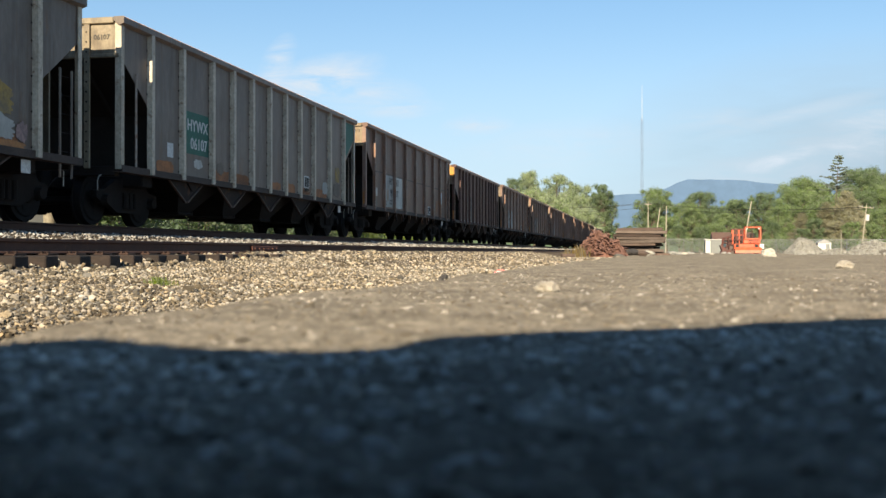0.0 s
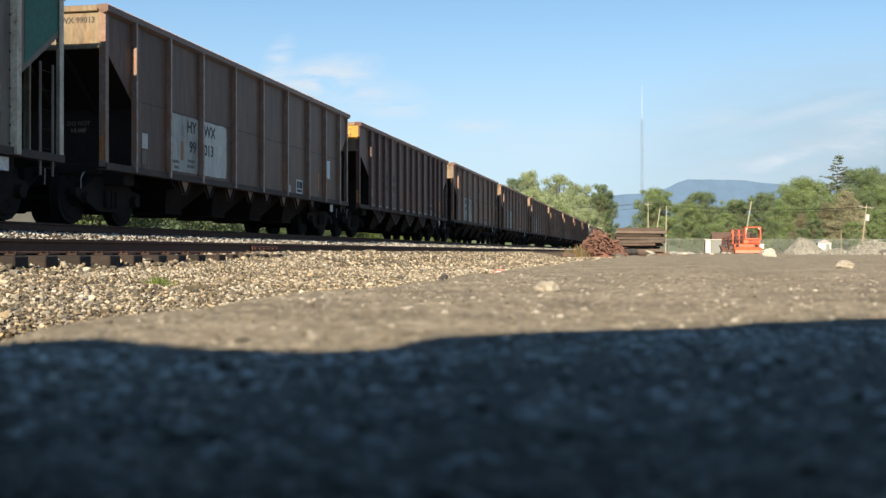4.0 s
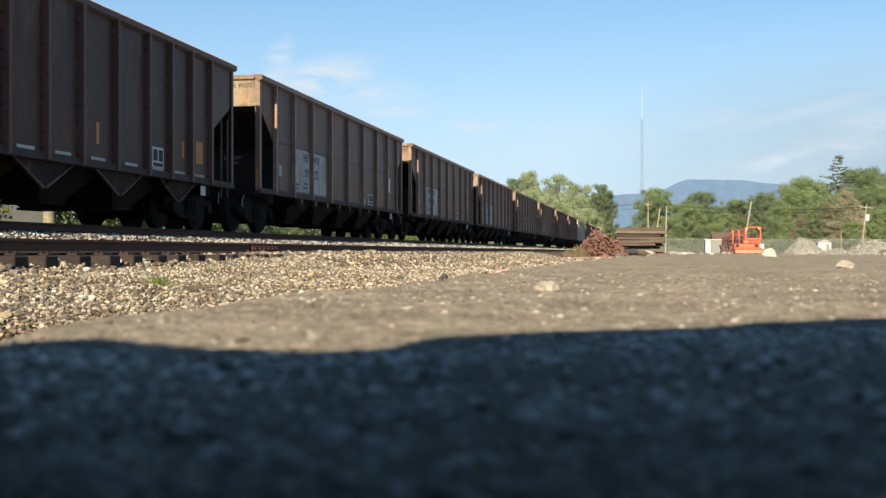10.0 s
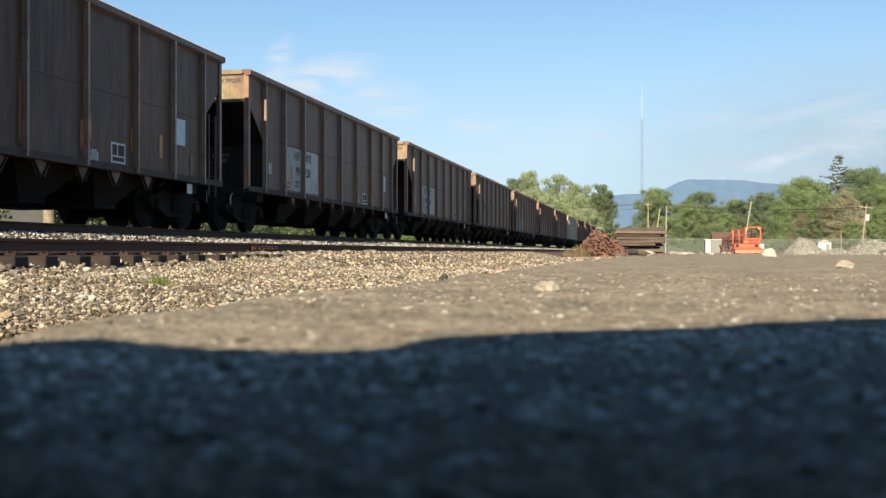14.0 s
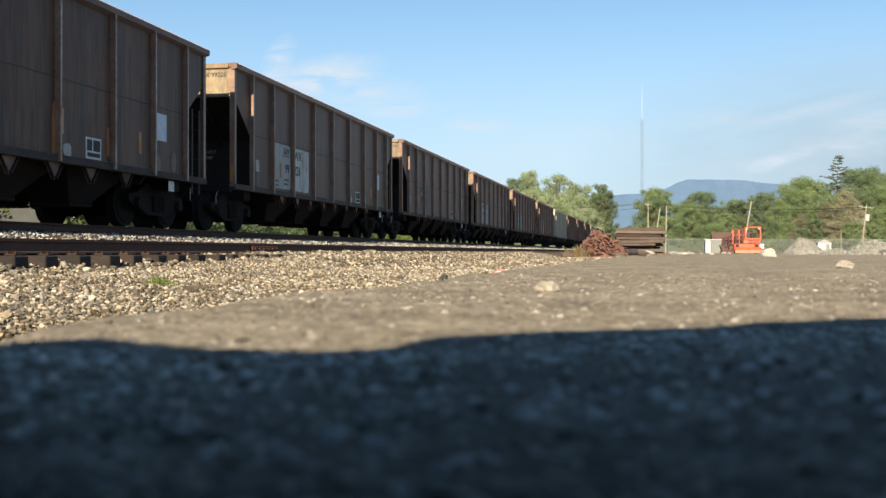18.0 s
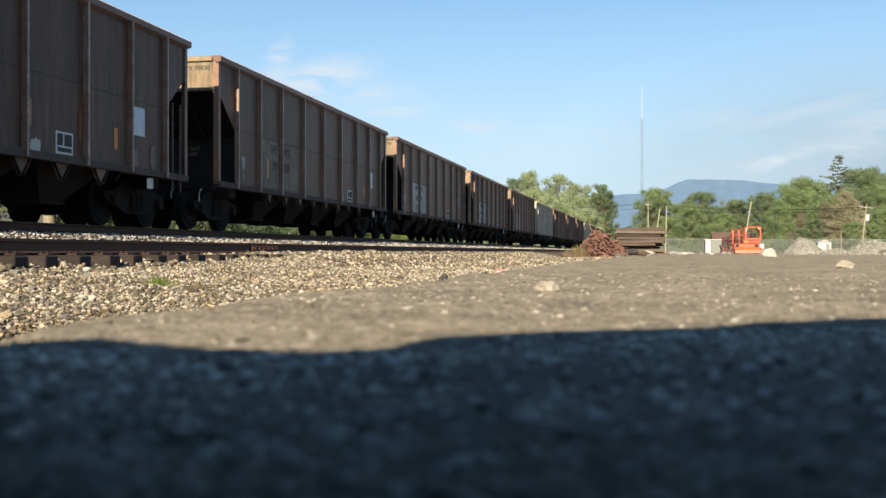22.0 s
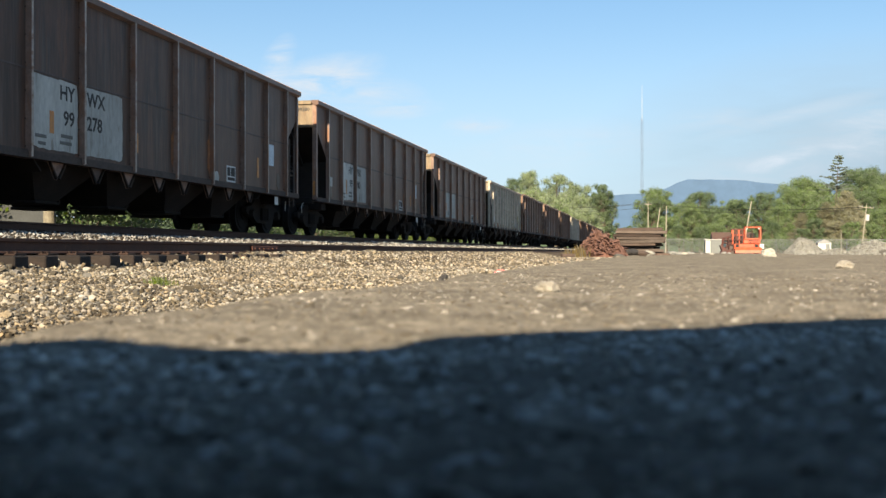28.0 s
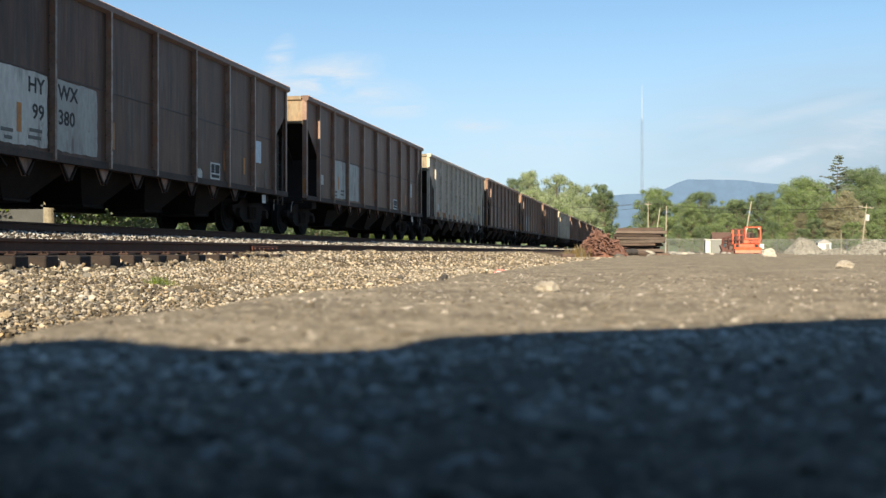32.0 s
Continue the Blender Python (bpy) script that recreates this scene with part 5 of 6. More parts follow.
ROOTS = {}
for i, (h, wd, key) in enumerate(((17, 10.5, "leaf"), (15, 8.5, "leaf_dark"), (18, 12, "leaf_pale"), (12, 8, "leaf"), (20, 11, "leaf_dark"), (9, 8, "leaf_pale"), (16, 5.0, "leaf_dark"), (17, 3.6, "leaf_pale"), (17.5, 8.2, "leaf_pale"))):
    ROOTS[i] = (h, broad_tree(h, wd, key, 70 + i))
USED = set()


def plant(i, x, y, h, turn=0, z=0.0):
    """A tree of that height; the first of its kind is the root itself."""
    h0, ob = ROOTS[i]
    k = h / h0
    m = pose(x, y, z, 0, 0, turn)
    if i not in USED:
        USED.add(i)
        ob.matrix_basis = m
        ob.scale = (k, k, k)
        return ob
    ob.scale, keep = (k, k, k), ob.scale[:]
    c = copy_thing(ob, m)
    ob.scale = keep
    return c


# trees on the left, behind the train
plant(6, -29.4, 229, 17.2, 10)
plant(7, -27.0, 236, 19.6, 70)
plant(5, -24.8, 228, 14.0, 90)
plant(8, -19.6, 231, 17.9, 20)
plant(8, -15.6, 232, 15.6, 130)
plant(5, -17.5, 222, 12.5, 250)
plant(6, -10.2, 229, 15.6, 200)
plant(6, -8.9, 231, 13.6, 320)
plant(6, -12.2, 234, 13.8, 100)
plant(5, -13.2, 215, 9.0, 30)
plant(3, -18.0, 205, 9.0, 40)
plant(5, -23.0, 200, 9.0, 0)
plant(3, -33.0, 225, 12.5, 160)
plant(2, -42.0, 220, 13.0, 220)
plant(3, -52.0, 200, 12.0, 280)
# trees on the right, beyond the yard
plant(1, 1.2, 300, 15.5, 50)
plant(0, 1.6, 306, 19.0, 150)
plant(3, 9.0, 285, 13.0, 250)
plant(4, 14.0, 300, 17.5, 30)
plant(1, 20.0, 335, 15.0, 100)
plant(0, 26.0, 340, 17.0, 190)
plant(4, 24.0, 290, 14.5, 300)
plant(1, 31.0, 300, 17.0, 0)
plant(0, 37.0, 268, 19.0, 80)
plant(0, 32.5, 255, 15.5, 210)
plant(0, 43.0, 285, 19.0, 330)
plant(3, 28.0, 240, 10.5, 20)
plant(3, 37.0, 235, 11.0, 120)
plant(0, 17.5, 250, 9.5, 45)
plant(0, 9.5, 243, 11.5, 145)
plant(3, 4.0, 250, 8.5, 245)
plant(1, 13.5, 262, 11.0, 15)
plant(1, 52.0, 300, 19.0, 70)
plant(4, 60.0, 320, 25.0, 140)
plant(1, 68.0, 345, 27.0, 260)
plant(4, 76.0, 350, 26.5, 20)
plant(1, 86.0, 365, 28.0, 350)
plant(0, 58.0, 285, 18.0, 200)
plant(4, 68.0, 300, 20.0, 250)
plant(1, 50.0, 262, 15.0, 310)
plant(3, 46.0, 225, 9.0, 60)
for i in range(16):
    r = random.Random(640 + i)
    plant(r.choice((1, 3, 4)), -4.0 + i * 4.2 + r.uniform(-1.2, 1.2), 196 + r.uniform(-6, 6), r.uniform(4.2, 6.2), r.uniform(0, 360))
fir = conifer(19.4, 9.0, "needle", 5, 0.55, 0.62, 0.11, 0.85)
fir.matrix_basis = pose(35.2, 214, -0.1, 0, 3.2, 0)
for i, (x, y, h, tn) in enumerate(((36.2, 206, 9.8, 0), (33.0, 208, 9.6, 90), (41.0, 224, 10.5, 200), (30.2, 220, 8.0, 300), (38.6, 214, 8.5, 40))):
    if i == 0:
        cedar = conifer(11.5, 9.5, "needle_brown", 9, 4.5, 0.12, 0.42)
        cedar.matrix_basis = pose(x, y, -0.1, 0, 0, tn)
    else:
        cedar.scale = (h / 11.5,) * 3
        copy_thing(cedar, pose(x, y, -0.1, 0, 0, tn))
        cedar.scale = (1, 1, 1)

# bushes across the tracks, seen under the cars
def bush(x, y, h, wd, key, seed, label="sunlit green bush beyond the tracks", group="bushes beyond the tracks"):
    r = random.Random(seed)
    t = thing("bush", pose(x, y, float(ground_z(x, y))), label, "bush", group)
    lobes = [(r.uniform(-wd, wd) * 0.4, r.uniform(-wd, wd) * 0.4, h * r.uniform(0.3, 0.75), h * r.uniform(0.28, 0.42)) for _ in range(6)]
    bm = B()
    for lx, ly, lz, _ in lobes:
        rod(bm, (0, 0, -0.05), (lx, ly, lz), 0.03, 0.008, 5)
    part("stem", bm, M["bark"], t)
    part("foliage", leaf_cloud("foliage", lobes, 330, 0.075, M[key], seed), None, t)
    return t


for i in range(44):
    r = random.Random(300 + i)
    y = 25 + i * 2.2
    bush(-18.5 - r.uniform(0, 3) - 0.04 * (y - 30), y, r.uniform(2.4, 3.8), r.uniform(2.6, 3.8), r.choice(("leaf", "leaf_dark", "leaf_dark", "weed")), 300 + i)

for i in range(5):
    bush(-21.5 + i * 0.9, 29.6 + 0.3 * i, 3.4, 2.6, "leaf_dark", 380 + i)

for i in range(26):
    r = random.Random(420 + i)
    bush(-3.0 + i * 2.1 + r.uniform(-0.6, 0.6), 182 + r.uniform(-5, 5), r.uniform(2.2, 3.4), 3.4, r.choice(("leaf", "leaf_dark", "leaf_dark")), 420 + i, "dark green scrub behind the yard fence", "scrub behind the fence")

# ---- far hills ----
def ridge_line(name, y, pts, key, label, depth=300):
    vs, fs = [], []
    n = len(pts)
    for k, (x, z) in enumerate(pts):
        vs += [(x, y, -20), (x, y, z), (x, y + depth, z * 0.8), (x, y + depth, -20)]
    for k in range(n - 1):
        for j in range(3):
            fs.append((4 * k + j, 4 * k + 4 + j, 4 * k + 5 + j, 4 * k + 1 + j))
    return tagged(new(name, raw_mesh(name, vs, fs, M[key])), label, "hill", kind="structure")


def wavy(a, b, n, fn, seed, rough):
    return [(a + (b - a) * i / n, fn(a + (b - a) * i / n) + rough * noise.noise((i * 0.35, seed, 0)) + 0.5 * rough * noise.noise((i * 1.1, seed, 3))) for i in range(n + 1)]


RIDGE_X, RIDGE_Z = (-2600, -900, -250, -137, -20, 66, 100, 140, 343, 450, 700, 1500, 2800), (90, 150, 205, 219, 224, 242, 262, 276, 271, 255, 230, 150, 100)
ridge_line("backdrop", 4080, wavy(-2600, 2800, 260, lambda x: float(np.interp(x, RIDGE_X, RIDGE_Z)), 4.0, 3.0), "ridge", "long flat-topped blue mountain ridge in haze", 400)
ridge_line("backdrop", 900, wavy(-900, 1300, 160, lambda x: 17 + 36 * max(0, min(1, (x - 40) / 220)) + 16 * max(0, min(1, (-60 - x) / 150)), 9.0, 5.0), "hill", "low wooded hills behind the trees", 200)

# ---- radio mast ----
mast = thing("radio_mast", pose(-4.2, 631, 0), "tall slender guyed lattice radio mast", "mast")
bm = B()
R0 = 0.75
corners = [(R0 * math.cos(a), R0 * math.sin(a)) for a in (0.5, 2.594, 4.689)]
for cx, cy in corners:
    rod(bm, (cx, cy, -1), (cx, cy, 79), 0.075, 0.065, 6)
for k in range(40):
    z = k * 1.98
    for j in range(3):
        a, b = corners[j], corners[(j + 1) % 3]
        rod(bm, (a[0], a[1], z), (b[0], b[1], z + 1.98), 0.018, sides=4)
part("lattice", bm, M["mast"], mast)
bm = B()
rod(bm, (0, 0, 78), (0, 0, 99), 0.13, 0.06, 6)
rod(bm, (0, 0, 86), (0, 0, 92), 0.14, sides=6)
part("antenna", bm, M["white_paint"], mast, "thin pale antenna pole")

# ---- utility poles ----
def utility_pole(x, y, h, lean=0.0, arms=1, can=False, r=0.12, reach=1.0):
    t = thing("utility_pole", pose(x, y, float(ground_z(x, y)), 0, lean, 0), "weathered wooden utility pole", "utility pole", "utility poles")
    part("pole", rod(B(), (0, 0, -0.4), (0, 0, h), r * 0.85, r * 0.55, 9), M["pole_wood"], t)
    for k in range(arms):
        z = h - 0.5 - 0.9 * k
        bm = box(B(), -reach, reach, -0.05, 0.05, z - 0.05, z + 0.05, 0.01)
        arm = part("crossarm", bm, M["pole_wood"], t)
        for xx in (-reach, -0.55 * reach, 0.55 * reach, reach):
            part("insulator", rod(B(), (xx, 0, z + 0.06), (xx, 0, z + 0.26), 0.06, 0.04, 8), M["steel"], arm)
    if can:
        part("transformer", rod(B(), (0.32, 0, h - 2.4), (0.32, 0, h - 1.5), 0.25, 0.25, 14), M["white_paint"], t, "pale transformer can")
    return t


utility_pole(-0.2, 193, 9.3, 0, 1, reach=0.62)
utility_pole(0.75, 173, 7.4, 7.5, 0, r=0.12)
utility_pole(2.3, 153, 6.8, 1.2, 0, r=0.10)
utility_pole(11.45, 135, 6.6, 9.5, 0, r=0.10)
utility_pole(30.0, 158.9, 7.1, 6.0, 1, True, 0.10)
utility_pole(42.5, 190, 5.0, 0, 0, True, 0.12)
utility_pole(28.3, 165, 3.4, 0, 0, r=0.08)


def cable(a, b, sag):
    bm = B()
    a, b = Vector(a), Vector(b)
    pts = [a.lerp(b, k / 10) - Vector((0, 0, sag * 4 * (k / 10) * (1 - k / 10))) for k in range(11)]
    for p0, p1 in zip(pts, pts[1:]):
        rod(bm, p0, p1, 0.022, sides=4)
    return tagged(new("overhead_cable", mesh_of("overhead_cable", bm, M["tyre"])), "thin dark overhead cable between poles", "cable", "overhead cables")


for dx, dz in ((-0.9, 0.0), (0.9, 0.0), (0.0, -0.8)):
    cable((-0.2 + dx, 193, 8.9 + dz), (-30 + dx, 205, 9.2 + dz), 0.7)
    cable((-0.2 + dx, 193, 8.9 + dz), (30.6 + dx, 159, 6.5 + dz * 0.4), 0.8)

# ---- yard ----
def lump(bm, c, size, seed, sub=2, rough=0.25, flat=1.0):
    vs = bmesh.ops.create_icosphere(bm, subdivisions=sub, radius=1.0)["verts"]
    for v in vs:
        q = v.co.copy()
        k = 1 + rough * noise.noise(q * 1.4 + Vector((seed, 0, 0))) + rough * 0.5 * noise.noise(q * 3.5 + Vector((0, seed, 0)))
        v.co = Vector(c) + Vector((q.x * size[0], q.y * size[1], q.z * size[2] * flat)) * k
    return bm


def mound(name, x, y, sx, sy, h, key, label, n, lo, hi, seed):
    """A heap of loose pieces with a core under them."""
    z0 = float(ground_z(x, y))
    t = thing(name, pose(x, y, z0), label, "heap")
    def top(u, w):
        d = math.sqrt((u / sx) ** 2 + (w / sy) ** 2)
        return h * min(1.0, 1.45 * max(0.0, 1 - d)) ** 0.8 * (1 + 0.25 * noise.noise((u * 2.0 / sx + seed, w * 2.0 / sy, 0)))
    bm = B()
    bmesh.ops.create_grid(bm, x_segments=28, y_segments=20, size=1.0)
    for v in bm.verts:
        u, w = v.co.x * sx, v.co.y * sy
        v.co = Vector((u, w, top(u, w) - 0.06))
    part("core", bm, M[key], t, smooth=True)
    r = np.random.default_rng(seed)
    pts = []
    while len(pts) < n:
        u, w = r.uniform(-sx, sx), r.uniform(-sy, sy)
        if (u / sx) ** 2 + (w / sy) ** 2 < 1.02:
            pts.append((u, w, top(u, w)))
    ob = part("rubble", stones_mesh("rubble", np.array(pts), r.uniform(lo, hi, n), M[key], 0.75, 0.35, seed), None, t)
    tagged(ob, kind="stuff")
    return t


# red heap: crumpled earth and rusty sheet, steep at its far end
heap = thing("scrap_heap", pose(-1.85, 38.4, float(ground_z(-1.85, 38.4))), "heap of rust-red scrap and earth beside the track", "heap")
HEAP_X, HEAP_H = (-0.95, -0.66, -0.45, -0.2, 0.0, 0.3, 0.6, 0.85, 1.12), (0.0, 0.22, 0.55, 0.78, 0.86, 0.76, 0.56, 0.34, 0.0)


def heap_top(u, w):
    side = max(0.0, 1 - (w / 1.0) ** 2)
    rough = 0.16 * noise.noise((u * 1.6, w * 2.0, 7.0)) + 0.34 * abs(noise.noise((u * 3.4, w * 4.0, 2.0))) - 0.10 + 0.12 * noise.noise((u * 11, w * 9, 4.0))
    hh = float(np.interp(u, HEAP_X, HEAP_H)) * side
    return hh + rough * min(1.0, hh * 2.5)


bm = B()
bmesh.ops.create_grid(bm, x_segments=90, y_segments=50, size=1.0)
for v in bm.verts:
    u, w = v.co.x * 1.2, v.co.y * 1.05
    v.co = Vector((u, w, heap_top(u, w) - 0.07))
part("core", bm, M["rust_pile"], heap)
r = np.random.default_rng(31)
pts = [(u, w, heap_top(u, w)) for u, w in zip(r.uniform(-0.9, 1.1, 380), r.uniform(-1.0, 1.0, 380)) if heap_top(u, w) > 0.03]
tagged(part("rubble", stones_mesh("rubble", np.array(pts), r.uniform(0.012, 0.04, len(pts)), M["rust_pile"], 0.5, 0.4, 31), None, heap), kind="stuff")
for i in range(270):
    # torn plates, bars and clods, thrown every way
    rr = random.Random(910 + i)
    u, w = rr.uniform(-0.72, 0.95), rr.uniform(-0.95, 0.45)
    long, wide, thick = rr.uniform(0.06, 0.27), rr.uniform(0.015, 0.065), rr.uniform(0.005, 0.018)
    bm = box(B(), -long, long, -wide, wide, -thick, thick)
    bmesh.ops.subdivide_edges(bm, edges=[e for e in bm.edges if abs((e.verts[0].co - e.verts[1].co).x) > long], cuts=3)
    for v in bm.verts:
        q = v.co * 5 + Vector((i * 3.7, 0, 0))
        v.co += Vector((0.05 * noise.noise(q), 0.05 * noise.noise(q + Vector((0, 7, 0))), 0.07 * noise.noise(q + Vector((0, 0, 9)))))
    ob = part("scrap_piece", bm, M["rust_pile" if i % 5 else "rust_dark"], heap)
    ob.location = (u, w, heap_top(u, w) + rr.uniform(-0.02, 0.06))
    slope = math.atan2(heap_top(u + 0.12, w) - heap_top(u - 0.12, w), 0.24)
    ob.rotation_euler = (rr.uniform(-0.9, 0.9), -slope + rr.uniform(-0.7, 0.7), rr.uniform(-1.5, 1.5))
mound("gravel_heap", 12.4, 89.1, 1.65, 1.5, 1.15, "limestone", "pale heap of crushed limestone", 2200, 0.02, 0.055, 32)
mound("gravel_heap", 14.9, 74.3, 1.9, 1.5, 0.85, "limestone", "low pale heap of broken stone", 1600, 0.02, 0.085, 33)
mound("gravel_heap", 12.9, 78.0, 1.3, 0.8, 0.35, "limestone", "low pale heap of broken stone", 350, 0.03, 0.10, 34)

# stacked old ties
stack = thing("tie_stack", pose(-0.55, 59, float(ground_z(-0.5, 59))), "stack of weathered old railway ties", "tie stack")
r = random.Random(8)
for row in range(9):
    for k in range(5):
        if row == 8 and k in (0, 2, 3) or row == 2 and k == 0:
            continue
        half = r.uniform(1.05, 1.38)
        hz = r.uniform(0.125, 0.165)
        bm = box(B(), -half, half, -0.11, 0.11, 0, hz, 0.012)
        bmesh.ops.subdivide_edges(bm, edges=[e for e in bm.edges if abs((e.verts[0].co - e.verts[1].co).x) > 1], cuts=7)
        for v in bm.verts:
            q = v.co * 2.2 + Vector((row * 7.1, k * 3.3, 0))
            v.co += Vector((0.05 * noise.noise(q * 3) if abs(v.co.x) > half - 0.05 else 0, 0.018 * noise.noise(q), 0.016 * noise.noise(q + Vector((0, 9, 0)))))
        ob = part("tie", bm, M[r.choice(("old_tie", "old_tie", "tie_grey", "tie_dark", "tie_dark"))], stack)
        ob.location = (r.uniform(-0.2, 0.16) + (1.3 - half) * r.choice((-0.6, 0.6)), -0.9 + k * 0.44 + r.uniform(-0.10, 0.05), row * 0.169 + r.uniform(0, 0.012))
        ob.rotation_euler = (r.uniform(-0.12, 0.12), r.uniform(-0.014, 0.014), r.uniform(-0.08, 0.08))

for i in range(9):
    rr = random.Random(730 + i)
    bm = box(B(), -rr.uniform(0.25, 0.6), rr.uniform(0.25, 0.6), -0.08, 0.08, 0, rr.uniform(0.06, 0.13), 0.012)
    ob = new("timber", mesh_of("timber", bm, M[rr.choice(("old_tie", "tie_grey", "tie_dark"))]))
    x, y = -1.0 + 0.22 * i + rr.uniform(-0.1, 0.1), 57.3 + rr.uniform(-0.3, 0.2)
    ob.matrix_basis = pose(x, y, float(ground_z(x, y)) - 0.01, 0, 0, rr.uniform(-50, 50))
    tagged(ob, "broken length of old tie lying before the stack", "timber", "broken timbers")

# grey storage shed with a white door side
shed = thing("storage_shed", pose(6.6, 113.4, float(ground_z(6, 113))), "pale grey metal storage shed", "shed")
part("wall", box(B(), -0.85, 0.85, -0.9, 0.9, 0, 1.42, 0.03), M["grey_sheet"], shed)
part("roof", box(B(), -0.9, 0.9, -0.95, 0.95, 1.42, 1.5, 0.02), M["white_paint"], shed)
part("door", box(B(), -0.80, -0.30, -0.93, -0.90, 0.05, 1.36, 0.01), M["white_paint"], shed, "white door")
for k in range(6):
    part("stile", box(B(), -0.2 + k * 0.19, -0.17 + k * 0.19, -0.925, -0.90, 0.04, 1.38), M["grey_sheet"], shed)

# house with brown roof behind the machine
house = thing("house", pose(11.0, 150, -0.15), "low house with a brown shingled roof", "house")
part("wall", box(B(), -2.2, 2.6, -3, 3, 0, 1.8), M["seam"], house)
part("roof", prism(B(), [(-3.4, 1.75), (3.4, 1.75), (0, 2.9)], "x", -2.5, 2.9), M["roof"], house)
for xx in (-1.2, 1.4):
    part("window", box(B(), xx - 0.5, xx + 0.5, -3.04, -3.0, 0.8, 1.7), M["glass"], house)

# white hut behind the stone heap
hut = thing("hut", pose(19.7, 126.3, float(ground_z(20, 126))), "small white hut with a grey gabled roof", "hut")
part("wall", box(B(), -0.72, 0.72, -0.9, 0.9, 0, 1.25), M["white_paint"], hut)
part("roof", prism(B(), [(-0.85, 1.2), (0.85, 1.2), (0, 1.62)], "y", -1.0, 1.0), M["grey_roof"], hut)
part("door", box(B(), 0.15, 0.55, -0.93, -0.9, 0.02, 1.05), M["grey_sheet"], hut)

# orange machine
mach = thing("wheel_loader", pose(9.42, 109, float(ground_z(9, 109))), "bright orange loader with an open guard frame and glazed cab", "loader")
M["dark_iron"] = mat("oily_dark_red_iron", (0.12, 0.030, 0.020), 0.7, second=(0.035, 0.022, 0.02), scale=4, amount=0.9, fine=25, bump=0.1, piece=0.4)


def mpart(name, x0, x1, y0, y1, z0, z1, key="orange", parent=None, bevel=0.02, label=""):
    return part(name, box(B(), x0, x1, y0, y1, z0, z1, bevel), M[key], parent or mach, label)


mpart("body", -1.05, 1.45, -0.75, 0.85, 0.42, 0.98, "orange", bevel=0.06)
mpart("engine_cover", -0.15, 1.50, -0.70, 0.70, 0.98, 1.42, "orange", bevel=0.06)
mpart("belly", -1.2, 1.3, -0.6, 0.7, 0.22, 0.45, "dark_iron")
cab = mpart("cab_roof", -0.02, 1.58, -0.78, 0.74, 2.56, 2.70, bevel=0.04)
for cx in (0.04, 1.50):
    for cy in (-0.70, 0.68):
        mpart("cab_post", cx - 0.07, cx + 0.07, cy - 0.06, cy + 0.06, 1.40, 2.58, parent=cab)
mpart("cab_post", 0.66, 0.72, -0.74, -0.68, 1.40, 2.58, "dark_iron", cab)
mpart("cab_sill", 0.04, 1.50, -0.76, -0.66, 1.40, 1.56, parent=cab)
mpart("seat", 0.55, 1.0, -0.1, 0.35, 1.35, 2.05, "tyre", cab)
mpart("steering_column", 0.30, 0.38, -0.2, -0.12, 1.35, 1.95, "tyre", cab)
mpart("light", 0.12, 0.26, -0.84, -0.76, 2.42, 2.54, "white_paint", cab, 0.01, "small pale work light")
mpart("light", 1.28, 1.42, -0.84, -0.76, 2.42, 2.54, "white_paint", cab, 0.01, "small pale work light")
guard = mpart("guard_bar", -1.28, 0.0, -0.66, -0.56, 2.36, 2.50, "dark_iron")
mpart("guard_bar", -1.28, 0.0, 0.50, 0.60, 2.36, 2.50, "dark_iron")
mpart("guard_bar", -1.18, -0.06, -0.66, -0.58, 1.82, 1.90, "orange")
mpart("guard_bar", -1.2, 0.0, -0.66, -0.56, 1.30, 1.44, "dark_iron")
for cx, key in ((-1.16, "orange"), (-0.86, "dark_iron"), (-0.54, "orange"), (-0.26, "dark_iron")):
    for cy in (-0.61, 0.55):
        mpart("guard_post", cx - 0.055, cx + 0.055, cy - 0.05, cy + 0.05, 0.96, 2.40, key, guard)
mpart("engine_block", -0.98, -0.30, -0.40, 0.45, 0.96, 1.62, "tyre")
mpart("hydraulic_tank", -0.75, -0.45, -0.52, -0.2, 1.42, 1.75, "dark_iron")
mpart("grille", 0.35, 1.30, -0.73, -0.70, 1.03, 1.38, "tyre", bevel=0.0)
for k in range(3):
    mpart("louvre", 0.32, 1.33, -0.78, -0.73, 1.05 + k * 0.12, 1.11 + k * 0.12, bevel=0.0)
part("blade", prism(B(), [(-1.55, 0.05), (-1.45, 0.05), (-1.35, 0.35), (-1.42, 0.62), (-1.50, 0.62), (-1.45, 0.35)], "x", -1.0, 1.55), M["orange"], mach, "wide orange blade")
for cx in (-0.75, 1.10):
    mpart("push_arm", cx - 0.08, cx + 0.08, -1.42, 0.2, 0.30, 0.46)
    for cy in (-0.80, 0.85):
        wh = part("wheel", rod(B(), (cx - 0.17, cy, 0.46), (cx + 0.17, cy, 0.46), 0.46, sides=20), M["tyre"], mach)
        part("rim", rod(B(), (cx - 0.19, cy, 0.46), (cx + 0.19, cy, 0.46), 0.22, sides=14), M["orange"], wh)
